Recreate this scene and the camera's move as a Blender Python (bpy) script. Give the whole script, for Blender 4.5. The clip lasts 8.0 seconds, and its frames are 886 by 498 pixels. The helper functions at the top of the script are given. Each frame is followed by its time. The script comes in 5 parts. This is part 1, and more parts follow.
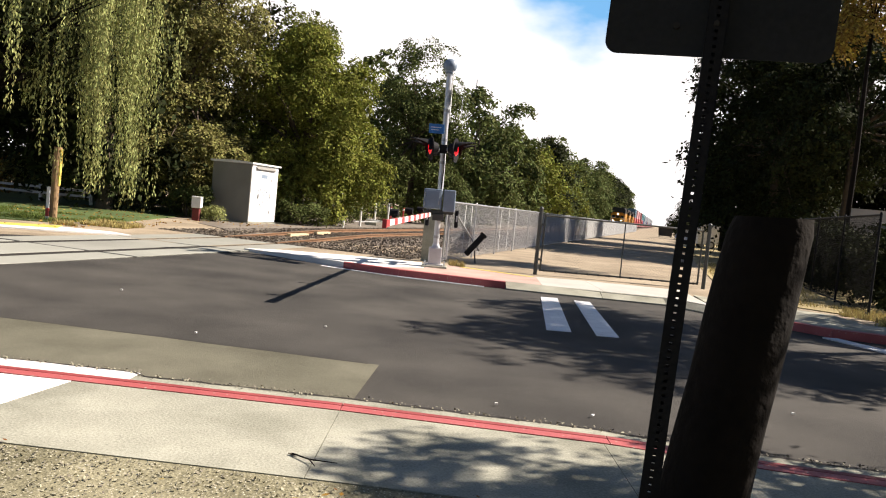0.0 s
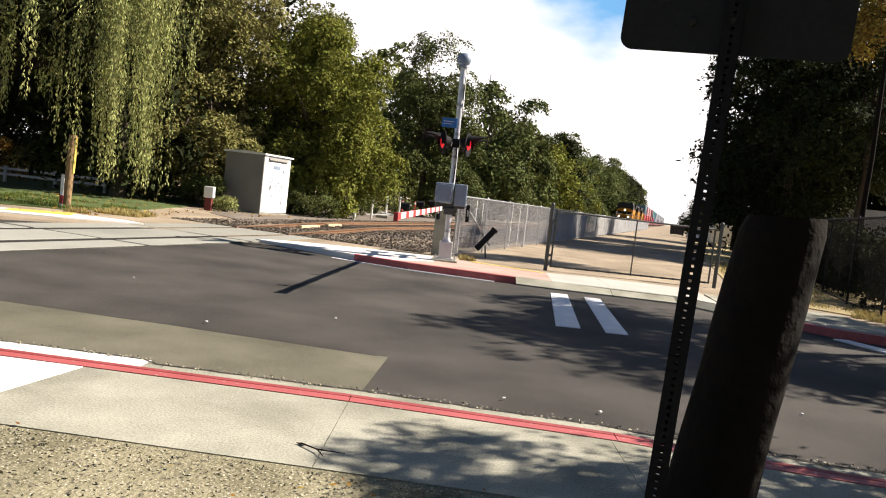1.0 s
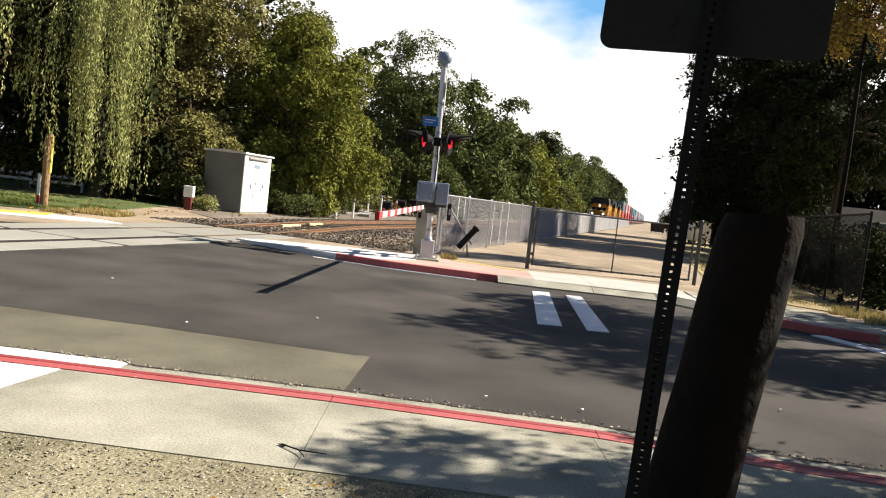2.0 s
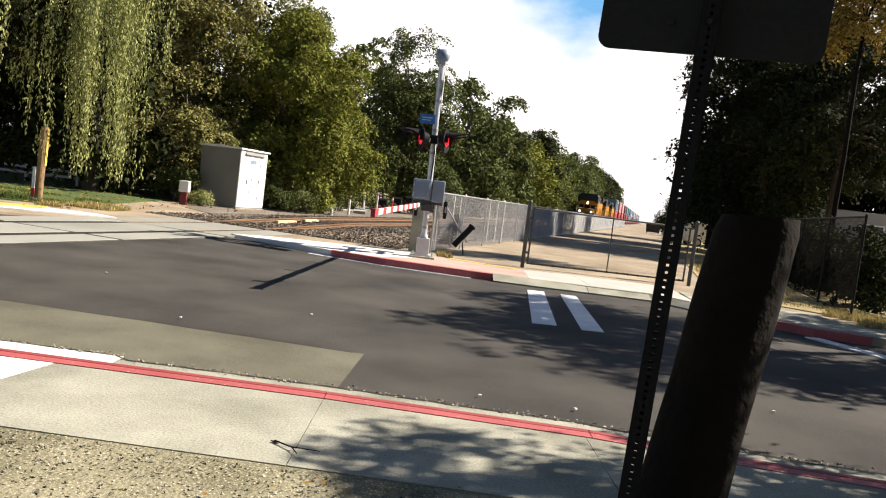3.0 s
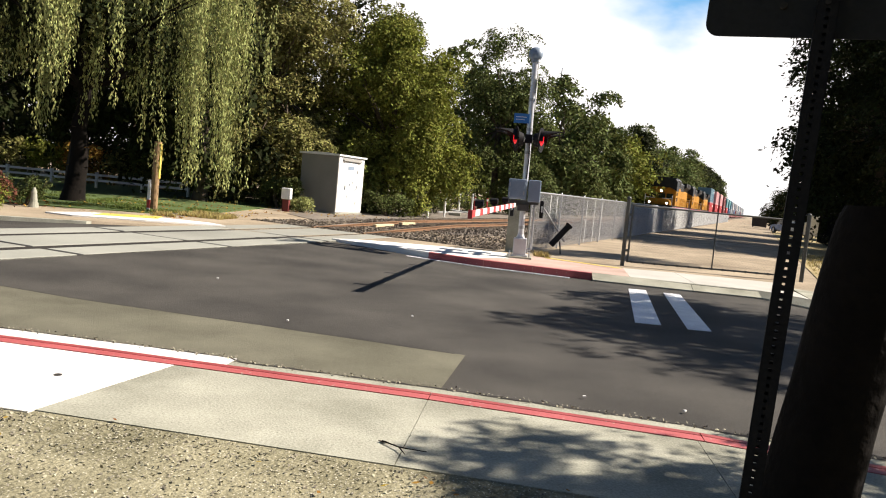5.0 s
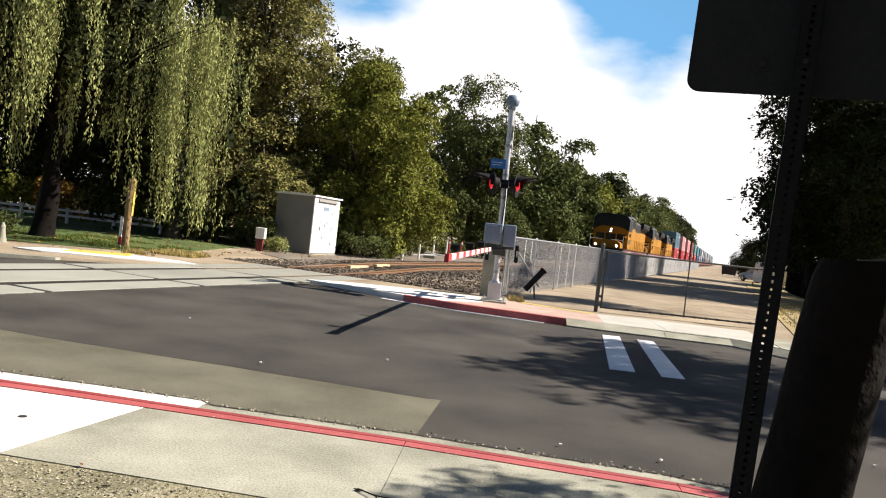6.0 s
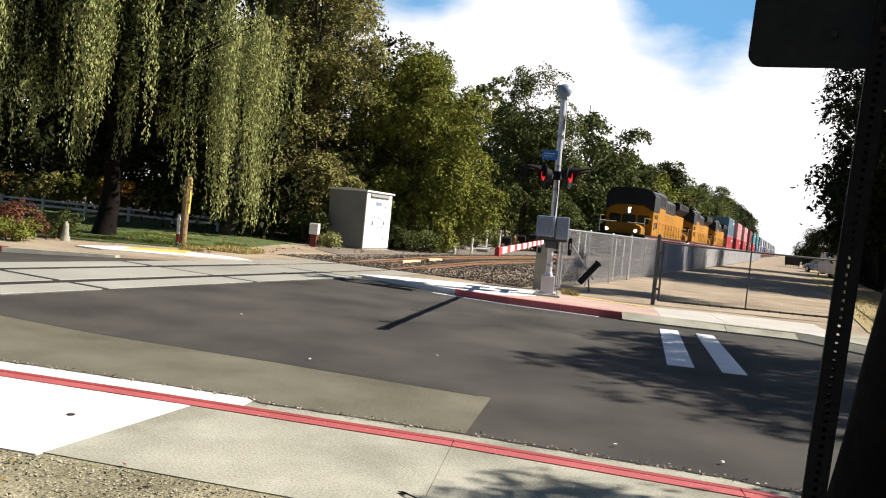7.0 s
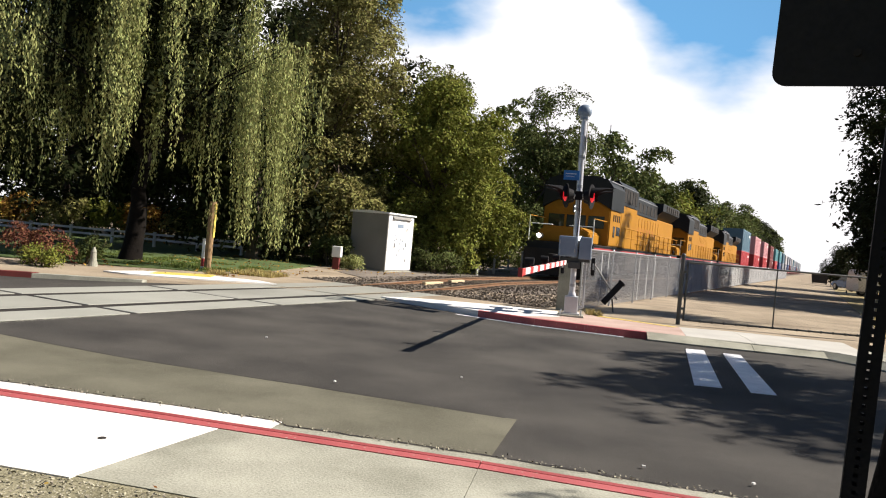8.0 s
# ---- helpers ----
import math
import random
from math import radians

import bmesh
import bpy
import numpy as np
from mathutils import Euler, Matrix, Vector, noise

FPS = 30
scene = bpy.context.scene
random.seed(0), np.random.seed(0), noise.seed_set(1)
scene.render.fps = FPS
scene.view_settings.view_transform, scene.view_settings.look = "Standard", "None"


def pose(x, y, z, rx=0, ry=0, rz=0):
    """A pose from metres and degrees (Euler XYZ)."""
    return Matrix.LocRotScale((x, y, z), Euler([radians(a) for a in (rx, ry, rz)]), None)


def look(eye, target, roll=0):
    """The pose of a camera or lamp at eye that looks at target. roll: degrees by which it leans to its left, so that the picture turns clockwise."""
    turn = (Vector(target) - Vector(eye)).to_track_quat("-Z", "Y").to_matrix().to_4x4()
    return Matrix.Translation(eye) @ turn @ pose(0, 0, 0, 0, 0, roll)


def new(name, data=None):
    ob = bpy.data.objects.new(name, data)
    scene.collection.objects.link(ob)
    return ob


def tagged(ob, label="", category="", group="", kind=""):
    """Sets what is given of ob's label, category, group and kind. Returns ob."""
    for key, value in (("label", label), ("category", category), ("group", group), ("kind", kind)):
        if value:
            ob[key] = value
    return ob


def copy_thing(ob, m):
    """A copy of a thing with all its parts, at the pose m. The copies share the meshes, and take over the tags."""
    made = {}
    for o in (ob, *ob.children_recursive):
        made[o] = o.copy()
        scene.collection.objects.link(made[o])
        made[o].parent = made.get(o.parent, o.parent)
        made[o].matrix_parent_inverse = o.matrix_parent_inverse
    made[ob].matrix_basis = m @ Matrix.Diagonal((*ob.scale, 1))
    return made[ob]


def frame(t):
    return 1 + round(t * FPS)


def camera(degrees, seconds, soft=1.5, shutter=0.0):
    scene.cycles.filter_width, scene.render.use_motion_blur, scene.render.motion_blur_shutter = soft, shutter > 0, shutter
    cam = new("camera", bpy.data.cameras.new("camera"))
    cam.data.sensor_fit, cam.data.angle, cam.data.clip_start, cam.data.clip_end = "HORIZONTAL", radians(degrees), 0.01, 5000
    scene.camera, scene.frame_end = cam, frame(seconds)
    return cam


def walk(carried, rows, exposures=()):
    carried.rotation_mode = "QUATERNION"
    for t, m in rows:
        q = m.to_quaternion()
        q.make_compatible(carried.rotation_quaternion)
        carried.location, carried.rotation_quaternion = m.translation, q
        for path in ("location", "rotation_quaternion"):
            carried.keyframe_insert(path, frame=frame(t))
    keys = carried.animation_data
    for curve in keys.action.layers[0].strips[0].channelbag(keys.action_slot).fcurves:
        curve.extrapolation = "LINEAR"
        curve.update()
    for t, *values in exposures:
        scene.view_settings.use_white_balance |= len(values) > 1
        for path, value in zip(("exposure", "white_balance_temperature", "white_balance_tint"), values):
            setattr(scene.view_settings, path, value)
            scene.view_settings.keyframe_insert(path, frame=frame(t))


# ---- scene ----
cam = camera(60.7, 8.0, soft=1.1)
# seconds, eye (m), yaw, pitch, roll
PATH = [
    (0, 0.000, -0.000, 1.450, 0.49, -3.28, -5.63),
    (0.5, -0.003, -0.012, 1.447, 1.09, -2.61, -6.56),
    (1, -0.002, -0.008, 1.447, 1.35, -3.81, -6.62),
    (1.5, 0.000, -0.006, 1.449, 0.29, -3.73, -6.07),
    (3, 0.002, 0.004, 1.451, -0.33, -3.89, -7.12),
    (3.5, -0.001, -0.005, 1.450, 0.17, -2.66, -8.07),
    (4, -0.001, -0.006, 1.450, -0.52, -2.41, -8.37),
    (4.5, -0.007, -0.032, 1.448, 2.03, -2.21, -7.03),
    (4.7, -0.021, -0.010, 1.446, 5.25, -4.57, -5.30),
    (5.8, -0.042, 0.022, 1.456, 7.70, -2.80, -5.50),
    (6, -0.068, 0.010, 1.456, 4.84, -1.19, -6.48),
    (6.5, -0.078, 0.061, 1.452, 7.15, -1.62, -5.29),
    (7, -0.036, 0.172, 1.459, 8.92, -2.10, -5.70),
    (7.5, -0.041, 0.164, 1.462, 8.17, -1.18, -5.58),
    (8, -0.051, 0.144, 1.460, 10.54, -0.63, -5.03),
]
walk(cam, [(t, pose(x, y, z, 90 + pitch, roll, yaw)) for t, x, y, z, yaw, pitch, roll in PATH], exposures=[(0.0, 1.18, 7000, 16), (4.5, 1.15, 6950, 14), (6.0, 1.08, 6850, 14), (8.0, 0.95, 6700, 14)])

# ---- light ----
SUN_ELEV, SUN_AZ = 39.5, 13.0      # azimuth in degrees from +x towards +y
sun_dir = Vector((math.cos(radians(SUN_ELEV)) * math.cos(radians(SUN_AZ)), math.cos(radians(SUN_ELEV)) * math.sin(radians(SUN_AZ)), math.sin(radians(SUN_ELEV))))
sun = new("sun", bpy.data.lights.new("sun", "SUN"))
sun.data.energy, sun.data.angle, sun.data.color = 5.0, radians(0.55), (1.0, 0.95, 0.86)
sun.matrix_world = look(sun_dir * 60, (0, 0, 0))

world = bpy.data.worlds.new("world")
scene.world = world
world.use_nodes = True
wn, wl = world.node_tree.nodes, world.node_tree.links
wn.clear()
sky = wn.new("ShaderNodeTexSky")
sky.sky_type, sky.sun_disc = "NISHITA", False
sky.sun_elevation, sky.sun_rotation = radians(SUN_ELEV), radians(90 - SUN_AZ)
sky.air_density, sky.dust_density, sky.ozone_density = 0.65, 0.0, 2.5
coord = wn.new("ShaderNodeTexCoord")
stretch = wn.new("ShaderNodeMapping")
stretch.inputs["Scale"].default_value = (1.0, 1.0, 2.2)
stretch.inputs["Location"].default_value = (1.7, 0.6, 0.3)
clouds = wn.new("ShaderNodeTexNoise")
clouds.inputs["Scale"].default_value, clouds.inputs["Detail"].default_value, clouds.inputs["Roughness"].default_value = 1.5, 7, 0.52
height = wn.new("ShaderNodeSeparateXYZ")
thin = wn.new("ShaderNodeMath")          # fewer clouds overhead than towards the horizon
thin.operation, thin.inputs[1].default_value = "MULTIPLY_ADD", -0.95
bank = wn.new("ShaderNodeMath")          # a cloud bank along the railway's far end, clear sky behind
bank.operation, bank.inputs[1].default_value = "MULTIPLY_ADD", 0.62
cover = wn.new("ShaderNodeValToRGB")
cover.color_ramp.elements[0].position, cover.color_ramp.elements[1].position = 0.65, 0.76
mixsky = wn.new("ShaderNodeMixRGB")
mixsky.inputs[2].default_value = (11.2, 11.4, 11.6, 1)
low_blue = wn.new("ShaderNodeMixRGB")    # paler, brighter blue low over the far end of the railway
low_blue.inputs[2].default_value = (1.7, 4.8, 8.6, 1)
ahead = wn.new("ShaderNodeMapRange")
ahead.inputs[1].default_value, ahead.inputs[2].default_value = 0.75, 0.97
bg = wn.new("ShaderNodeBackground")
bg.inputs["Strength"].default_value = 0.052
wout = wn.new("ShaderNodeOutputWorld")
for a, b in ((coord.outputs["Generated"], stretch.inputs[0]), (stretch.outputs[0], clouds.inputs[0]), (coord.outputs["Generated"], height.inputs[0]), (height.outputs[2], thin.inputs[0]), (clouds.outputs[0], thin.inputs[2]), (height.outputs[1], bank.inputs[0]), (thin.outputs[0], bank.inputs[2]), (cover.outputs[0], mixsky.inputs[0]),
             (sky.outputs[0], low_blue.inputs[1]), (height.outputs[1], ahead.inputs[0]), (ahead.outputs[0], low_blue.inputs[0]), (low_blue.outputs[0], mixsky.inputs[1]), (mixsky.outputs[0], bg.inputs[0]), (bg.outputs[0], wout.inputs[0])):
    wl.new(a, b)

# two clear gaps in the cloud bank
last = bank
for gx, gy, gz, wide in ((-0.25, 1.0, 0.26, 0.985), (0.17, 1.0, 0.33, 0.988)):
    unit = Vector((gx, gy, gz)).normalized()
    dot = wn.new("ShaderNodeVectorMath")
    dot.operation, dot.inputs[1].default_value = "DOT_PRODUCT", unit
    gap = wn.new("ShaderNodeMapRange")
    gap.inputs[1].default_value, gap.inputs[2].default_value, gap.inputs[3].default_value, gap.inputs[4].default_value = wide, 0.9985, 0.0, 0.215
    less = wn.new("ShaderNodeMath")
    less.operation = "SUBTRACT"
    wl.new(coord.outputs["Generated"], dot.inputs[0])
    wl.new(dot.outputs["Value"], gap.inputs[0])
    wl.new(last.outputs[0], less.inputs[0])
    wl.new(gap.outputs[0], less.inputs[1])
    last = less
wl.new(last.outputs[0], cover.inputs[0])

# ---- materials ----
def material(name, dark, light, rough=0.75, coarse=1.2, fine=45.0, bump=0.25, metal=0.0, spread=0.5, speck=None, rand=0.0, island=0.0, emit=0.0, trans=0.0):
    """Two scales of noise between two colours, with a fine relief; optional specks and variation from piece to piece."""
    m = bpy.data.materials.new(name)
    m.use_nodes = True
    n, l = m.node_tree.nodes, m.node_tree.links
    p = n["Principled BSDF"]
    p.inputs["Roughness"].default_value, p.inputs["Metallic"].default_value = rough, metal
    tc = n.new("ShaderNodeTexCoord")
    a, b = n.new("ShaderNodeTexNoise"), n.new("ShaderNodeTexNoise")
    a.inputs["Scale"].default_value, a.inputs["Detail"].default_value = coarse, 6
    b.inputs["Scale"].default_value, b.inputs["Detail"].default_value = fine, 3
    for q in (a, b):
        l.new(tc.outputs["Object"], q.inputs["Vector"])
    mx = n.new("ShaderNodeMath")
    mx.operation, mx.inputs[1].default_value = "MULTIPLY_ADD", 0.6
    sc = n.new("ShaderNodeMath")
    sc.operation, sc.inputs[1].default_value = "MULTIPLY", 0.4
    l.new(b.outputs[0], sc.inputs[0])
    l.new(a.outputs[0], mx.inputs[0])
    l.new(sc.outputs[0], mx.inputs[2])
    ramp = n.new("ShaderNodeValToRGB")
    ramp.color_ramp.elements[0].position, ramp.color_ramp.elements[1].position = 0.5 - spread / 2, 0.5 + spread / 2
    ramp.color_ramp.elements[0].color, ramp.color_ramp.elements[1].color = (*dark, 1), (*light, 1)
    l.new(mx.outputs[0], ramp.inputs[0])
    colour = ramp.outputs[0]
    if speck:
        v = n.new("ShaderNodeTexVoronoi")
        v.inputs["Scale"].default_value = speck[0]
        l.new(tc.outputs["Object"], v.inputs["Vector"])
        r2 = n.new("ShaderNodeValToRGB")
        r2.color_ramp.elements[0].position, r2.color_ramp.elements[1].position = speck[1], speck[1] + 0.08
        r2.color_ramp.elements[0].color, r2.color_ramp.elements[1].color = (1, 1, 1, 1), (0, 0, 0, 1)
        l.new(v.outputs["Distance"], r2.inputs[0])
        mm = n.new("ShaderNodeMixRGB")
        mm.inputs[2].default_value = (*speck[2], 1)
        l.new(r2.outputs[0], mm.inputs[0])
        l.new(colour, mm.inputs[1])
        colour = mm.outputs[0]
    if rand or island:
        src = n.new("ShaderNodeObjectInfo").outputs["Random"] if rand else n.new("ShaderNodeNewGeometry").outputs["Random Per Island"]
        hs = n.new("ShaderNodeHueSaturation")
        mr = n.new("ShaderNodeMapRange")
        k = rand or island
        mr.inputs[3].default_value, mr.inputs[4].default_value = 1 - k, 1 + k
        l.new(src, mr.inputs[0])
        l.new(mr.outputs[0], hs.inputs["Value"])
        mh = n.new("ShaderNodeMapRange")
        mh.inputs[3].default_value, mh.inputs[4].default_value = 0.5 - k * 0.06, 0.5 + k * 0.06
        l.new(src, mh.inputs[0])
        l.new(mh.outputs[0], hs.inputs["Hue"])
        l.new(colour, hs.inputs["Color"])
        colour = hs.outputs[0]
    l.new(colour, p.inputs["Base Color"])
    if bump:
        bp = n.new("ShaderNodeBump")
        bp.inputs["Strength"].default_value, bp.inputs["Distance"].default_value = bump, 0.01
        l.new(b.outputs[0], bp.inputs["Height"])
        l.new(bp.outputs[0], p.inputs["Normal"])
    if emit:
        l.new(colour, p.inputs["Emission Color"])
        p.inputs["Emission Strength"].default_value = emit
    if trans:
        p.inputs["Specular IOR Level"].default_value = 0.12
        t = n.new("ShaderNodeBsdfTranslucent")
        l.new(colour, t.inputs["Color"])
        ms = n.new("ShaderNodeMixShader")
        ms.inputs[0].default_value = trans
        out = n["Material Output"]
        l.new(p.outputs[0], ms.inputs[1])
        l.new(t.outputs[0], ms.inputs[2])
        l.new(ms.outputs[0], out.inputs[0])
    return m


ASPHALT = material("asphalt", (0.036, 0.0345, 0.032), (0.084, 0.079, 0.070), 0.85, 0.7, 160, 0.5, spread=0.24, speck=(90, 0.12, (0.11, 0.11, 0.11)))
ASPHALT_OLD = material("old_asphalt", (0.088, 0.085, 0.062), (0.165, 0.158, 0.118), 0.9, 1.1, 120, 0.6, spread=0.24, speck=(70, 0.14, (0.19, 0.175, 0.14)))
CONCRETE = material("concrete", (0.20, 0.200, 0.158), (0.40, 0.397, 0.328), 0.85, 1.7, 70, 0.3, spread=0.26, speck=(26, 0.07, (0.20, 0.19, 0.16)))
CONCRETE_NEW = material("new_concrete", (0.66, 0.65, 0.62), (0.80, 0.79, 0.76), 0.8, 0.8, 120, 0.2)
PANEL = material("crossing_panel", (0.215, 0.218, 0.190), (0.35, 0.353, 0.310), 0.85, 0.7, 90, 0.3, rand=0.08)
RED_KERB = material("red_kerb_paint", (0.30, 0.058, 0.058), (0.47, 0.112, 0.112), 0.6, 3.0, 90, 0.25, speck=(18, 0.1, (0.40, 0.26, 0.22)))
RED_WORN = material("worn_red_paint", (0.20, 0.030, 0.030), (0.36, 0.065, 0.065), 0.65, 4.0, 90, 0.3)
YELLOW_PAINT = material("yellow_paint", (0.50, 0.36, 0.06), (0.70, 0.55, 0.12), 0.7, 3.0, 80, 0.2)
ROAD_WHITE = material("road_paint", (0.52, 0.53, 0.54), (0.82, 0.82, 0.82), 0.6, 5.0, 60, 0.2, speck=(22, 0.12, (0.30, 0.30, 0.30)))
DIRT = material("dirt", (0.19, 0.152, 0.108), (0.42, 0.35, 0.255), 0.95, 0.7, 60, 0.7, spread=0.34)
DRY_GRASS = material("dry_grass_ground", (0.20, 0.15, 0.06), (0.40, 0.32, 0.15), 0.95, 0.9, 80, 0.8)
GRAVEL = material("fine_gravel", (0.11, 0.102, 0.062), (0.33, 0.305, 0.205), 0.95, 2.2, 55, 1.0, spread=0.3, speck=(48, 0.16, (0.50, 0.47, 0.38)))
PEBBLE = material("pebbles", (0.10, 0.094, 0.066), (0.40, 0.37, 0.28), 0.9, 9.0, 60, 0.3, spread=0.3, island=0.4)
BALLAST = material("ballast_stone", (0.085, 0.072, 0.060), (0.21, 0.180, 0.150), 0.9, 2.0, 40, 0.8, speck=(16, 0.2, (0.24, 0.21, 0.175)), island=0.28)
LAWN = material("lawn", (0.035, 0.065, 0.014), (0.09, 0.135, 0.03), 0.9, 0.7, 90, 0.8)
RUST = material("rusty_rail", (0.12, 0.060, 0.030), (0.28, 0.150, 0.075), 0.7, 2.0, 50, 0.3)
RAILTOP = material("worn_rail_head", (0.30, 0.24, 0.19), (0.48, 0.42, 0.36), 0.3, 2.0, 50, 0.05, metal=0.9)
TIE = material("timber_tie", (0.055, 0.042, 0.032), (0.14, 0.11, 0.085), 0.9, 2.0, 30, 0.6, rand=0.3)
GALV = material("galvanised_steel", (0.28, 0.29, 0.30), (0.44, 0.45, 0.46), 0.45, 3.0, 60, 0.08, metal=0.6)
MESHWIRE = material("dull_fence_wire", (0.40, 0.40, 0.40), (0.56, 0.56, 0.56), 0.6, 3.0, 30, 0.0, metal=0.2)
SLAT = material("privacy_slat", (0.28, 0.29, 0.29), (0.44, 0.45, 0.45), 0.6, 2.0, 30, 0.1, island=0.15)
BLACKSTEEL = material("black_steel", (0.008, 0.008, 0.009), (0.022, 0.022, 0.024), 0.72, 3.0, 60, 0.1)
DARKSTEEL = material("dark_fence_pipe", (0.045, 0.048, 0.048), (0.10, 0.105, 0.10), 0.5, 3.0, 60, 0.1, metal=0.4)
ALU = material("aluminium_paint", (0.46, 0.47, 0.49), (0.66, 0.67, 0.69), 0.35, 4.0, 60, 0.06, metal=0.35)
BOXGREY = material("grey_cabinet_paint", (0.15, 0.20, 0.265), (0.26, 0.33, 0.41), 0.5, 3.0, 50, 0.05)
# grey plate taken near black: the shade on its back is in the colour
SIGNBACK_SHADE = material("sign_back_shade", (0.024, 0.024, 0.024), (0.042, 0.042, 0.042), 0.55, 2.0, 60, 0.05, metal=0.3)
BLUE = material("blue_sign", (0.02, 0.15, 0.42), (0.04, 0.22, 0.55), 0.45, 4.0, 40, 0.0)
WHITE = material("white_paint", (0.66, 0.66, 0.64), (0.82, 0.82, 0.80), 0.55, 1.5, 50, 0.1)
# white shed paint greyed down: the walls' shade is put into the colour
SHED_SHADE_GREY = material("shed_paint_shade_grey", (0.17, 0.166, 0.155), (0.28, 0.273, 0.258), 0.55, 0.9, 40, 0.1)
RED = material("red_paint", (0.38, 0.03, 0.03), (0.52, 0.05, 0.05), 0.5, 3.0, 50, 0.05)
LENS = material("red_lens", (0.60, 0.01, 0.02), (0.70, 0.02, 0.03), 0.25, 3.0, 50, 0.0, emit=0.4)
HEADLIGHT = material("headlight_glow", (1.0, 0.93, 0.85), (1.0, 0.96, 0.9), 0.3, 3.0, 50, 0.0, emit=30.0)
WOOD = material("weathered_pole_wood", (0.17, 0.105, 0.05), (0.34, 0.22, 0.11), 0.85, 3.0, 25, 0.5)
BARK = material("bark", (0.045, 0.034, 0.026), (0.12, 0.095, 0.07), 0.95, 4.0, 22, 1.0)
# darker copy of the bark: shade on the trunks is put into the colour
BARK_DARK_SHADE = material("dark_bark_with_shade", (0.004, 0.0035, 0.003), (0.013, 0.010, 0.008), 0.95, 4.0, 22, 1.0)
LEAF = dict(rough=0.9, coarse=0.6, fine=3.0, bump=0.0, trans=0.17)
LEAF_GREEN = material("green_leaves", (0.112, 0.126, 0.022), (0.220, 0.228, 0.046), island=0.45, **LEAF)
LEAF_OLIVE = material("olive_leaves", (0.128, 0.122, 0.038), (0.255, 0.238, 0.086), island=0.45, **LEAF)
LEAF_DARK = material("dark_green_leaves", (0.055, 0.072, 0.022), (0.135, 0.155, 0.050), island=0.45, **LEAF)
# near-black leaves: the shade inside dense crowns is put into the colour
LEAF_PAINTED_SHADE = material("leaves_painted_shade", (0.012, 0.016, 0.006), (0.034, 0.041, 0.013), island=0.45, **LEAF)
LEAF_WILLOW = material("willow_leaves", (0.180, 0.196, 0.066), (0.372, 0.388, 0.150), island=0.4, **LEAF)
LEAF_RUSSET = material("russet_leaves", (0.20, 0.11, 0.02), (0.36, 0.20, 0.05), island=0.5, **LEAF)
LEAF_AUTUMN = material("yellow_brown_leaves", (0.19, 0.125, 0.022), (0.34, 0.235, 0.060), island=0.45, **LEAF)
LEAF_RED = material("reddish_leaves", (0.10, 0.035, 0.025), (0.20, 0.085, 0.05), island=0.5, **LEAF)
YELLOW = material("engine_yellow", (0.31, 0.140, 0.014), (0.40, 0.190, 0.022), 0.55, 0.6, 30, 0.03)
ENGINEGREY = material("engine_roof_grey", (0.013, 0.016, 0.018), (0.028, 0.033, 0.036), 0.5, 0.8, 30, 0.05)
UNDER = material("sooty_underframe", (0.020, 0.019, 0.018), (0.055, 0.050, 0.046), 0.8, 1.5, 30, 0.2)
GLASS = material("dark_window_glass", (0.010, 0.013, 0.016), (0.02, 0.025, 0.03), 0.08, 1.0, 10, 0.0)
ROOFING = material("house_roofing", (0.07, 0.07, 0.075), (0.13, 0.13, 0.135), 0.9, 1.0, 20, 0.4)
STUCCO = material("house_stucco", (0.26, 0.26, 0.255), (0.36, 0.36, 0.35), 0.9, 1.0, 40, 0.3)
CARPAINT = material("white_car_paint", (0.70, 0.71, 0.73), (0.80, 0.81, 0.82), 0.2, 1.0, 20, 0.0)
BLUEPAINT = material("blue_car_paint", (0.05, 0.10, 0.24), (0.08, 0.15, 0.33), 0.2, 1.0, 20, 0.0)
RUBBER = material("tyre_rubber", (0.012, 0.012, 0.012), (0.03, 0.03, 0.03), 0.8, 5.0, 60, 0.1)

for m in (BARK_DARK_SHADE, BLACKSTEEL, SIGNBACK_SHADE, ASPHALT, ASPHALT_OLD, CONCRETE, CONCRETE_NEW, PANEL, DIRT, GRAVEL, BALLAST, UNDER, TIE, BARK, SHED_SHADE_GREY, YELLOW, ENGINEGREY):      # dull, dry surfaces
    m.node_tree.nodes["Principled BSDF"].inputs["Specular IOR Level"].default_value = 0.12

CREAM_TIMBER = material("cream_timber", (0.42, 0.33, 0.20), (0.62, 0.51, 0.33), 0.9, 3.0, 40, 0.4)

# ---- builders ----
def box(bm, x0, x1, y0, y1, z0, z1, bevel=0.0):
    r = bmesh.ops.create_cube(bm, size=1.0, matrix=Matrix.Translation(((x0 + x1) / 2, (y0 + y1) / 2, (z0 + z1) / 2)) @ Matrix.Diagonal((x1 - x0, y1 - y0, z1 - z0, 1)))
    if bevel:
        es = list({e for v in r["verts"] for e in v.link_edges})
        bmesh.ops.bevel(bm, geom=es, offset=bevel, segments=2, affect="EDGES", profile=0.5)
    return bm


def rod(bm, p0, p1, r0, r1=None, seg=10, caps=True):
    p0, p1 = Vector(p0), Vector(p1)
    d = p1 - p0
    m = Matrix.Translation((p0 + p1) / 2) @ d.to_track_quat("Z", "Y").to_matrix().to_4x4()
    bmesh.ops.create_cone(bm, cap_ends=caps, segments=seg, radius1=r0, radius2=r0 if r1 is None else r1, depth=d.length, matrix=m)
    return bm


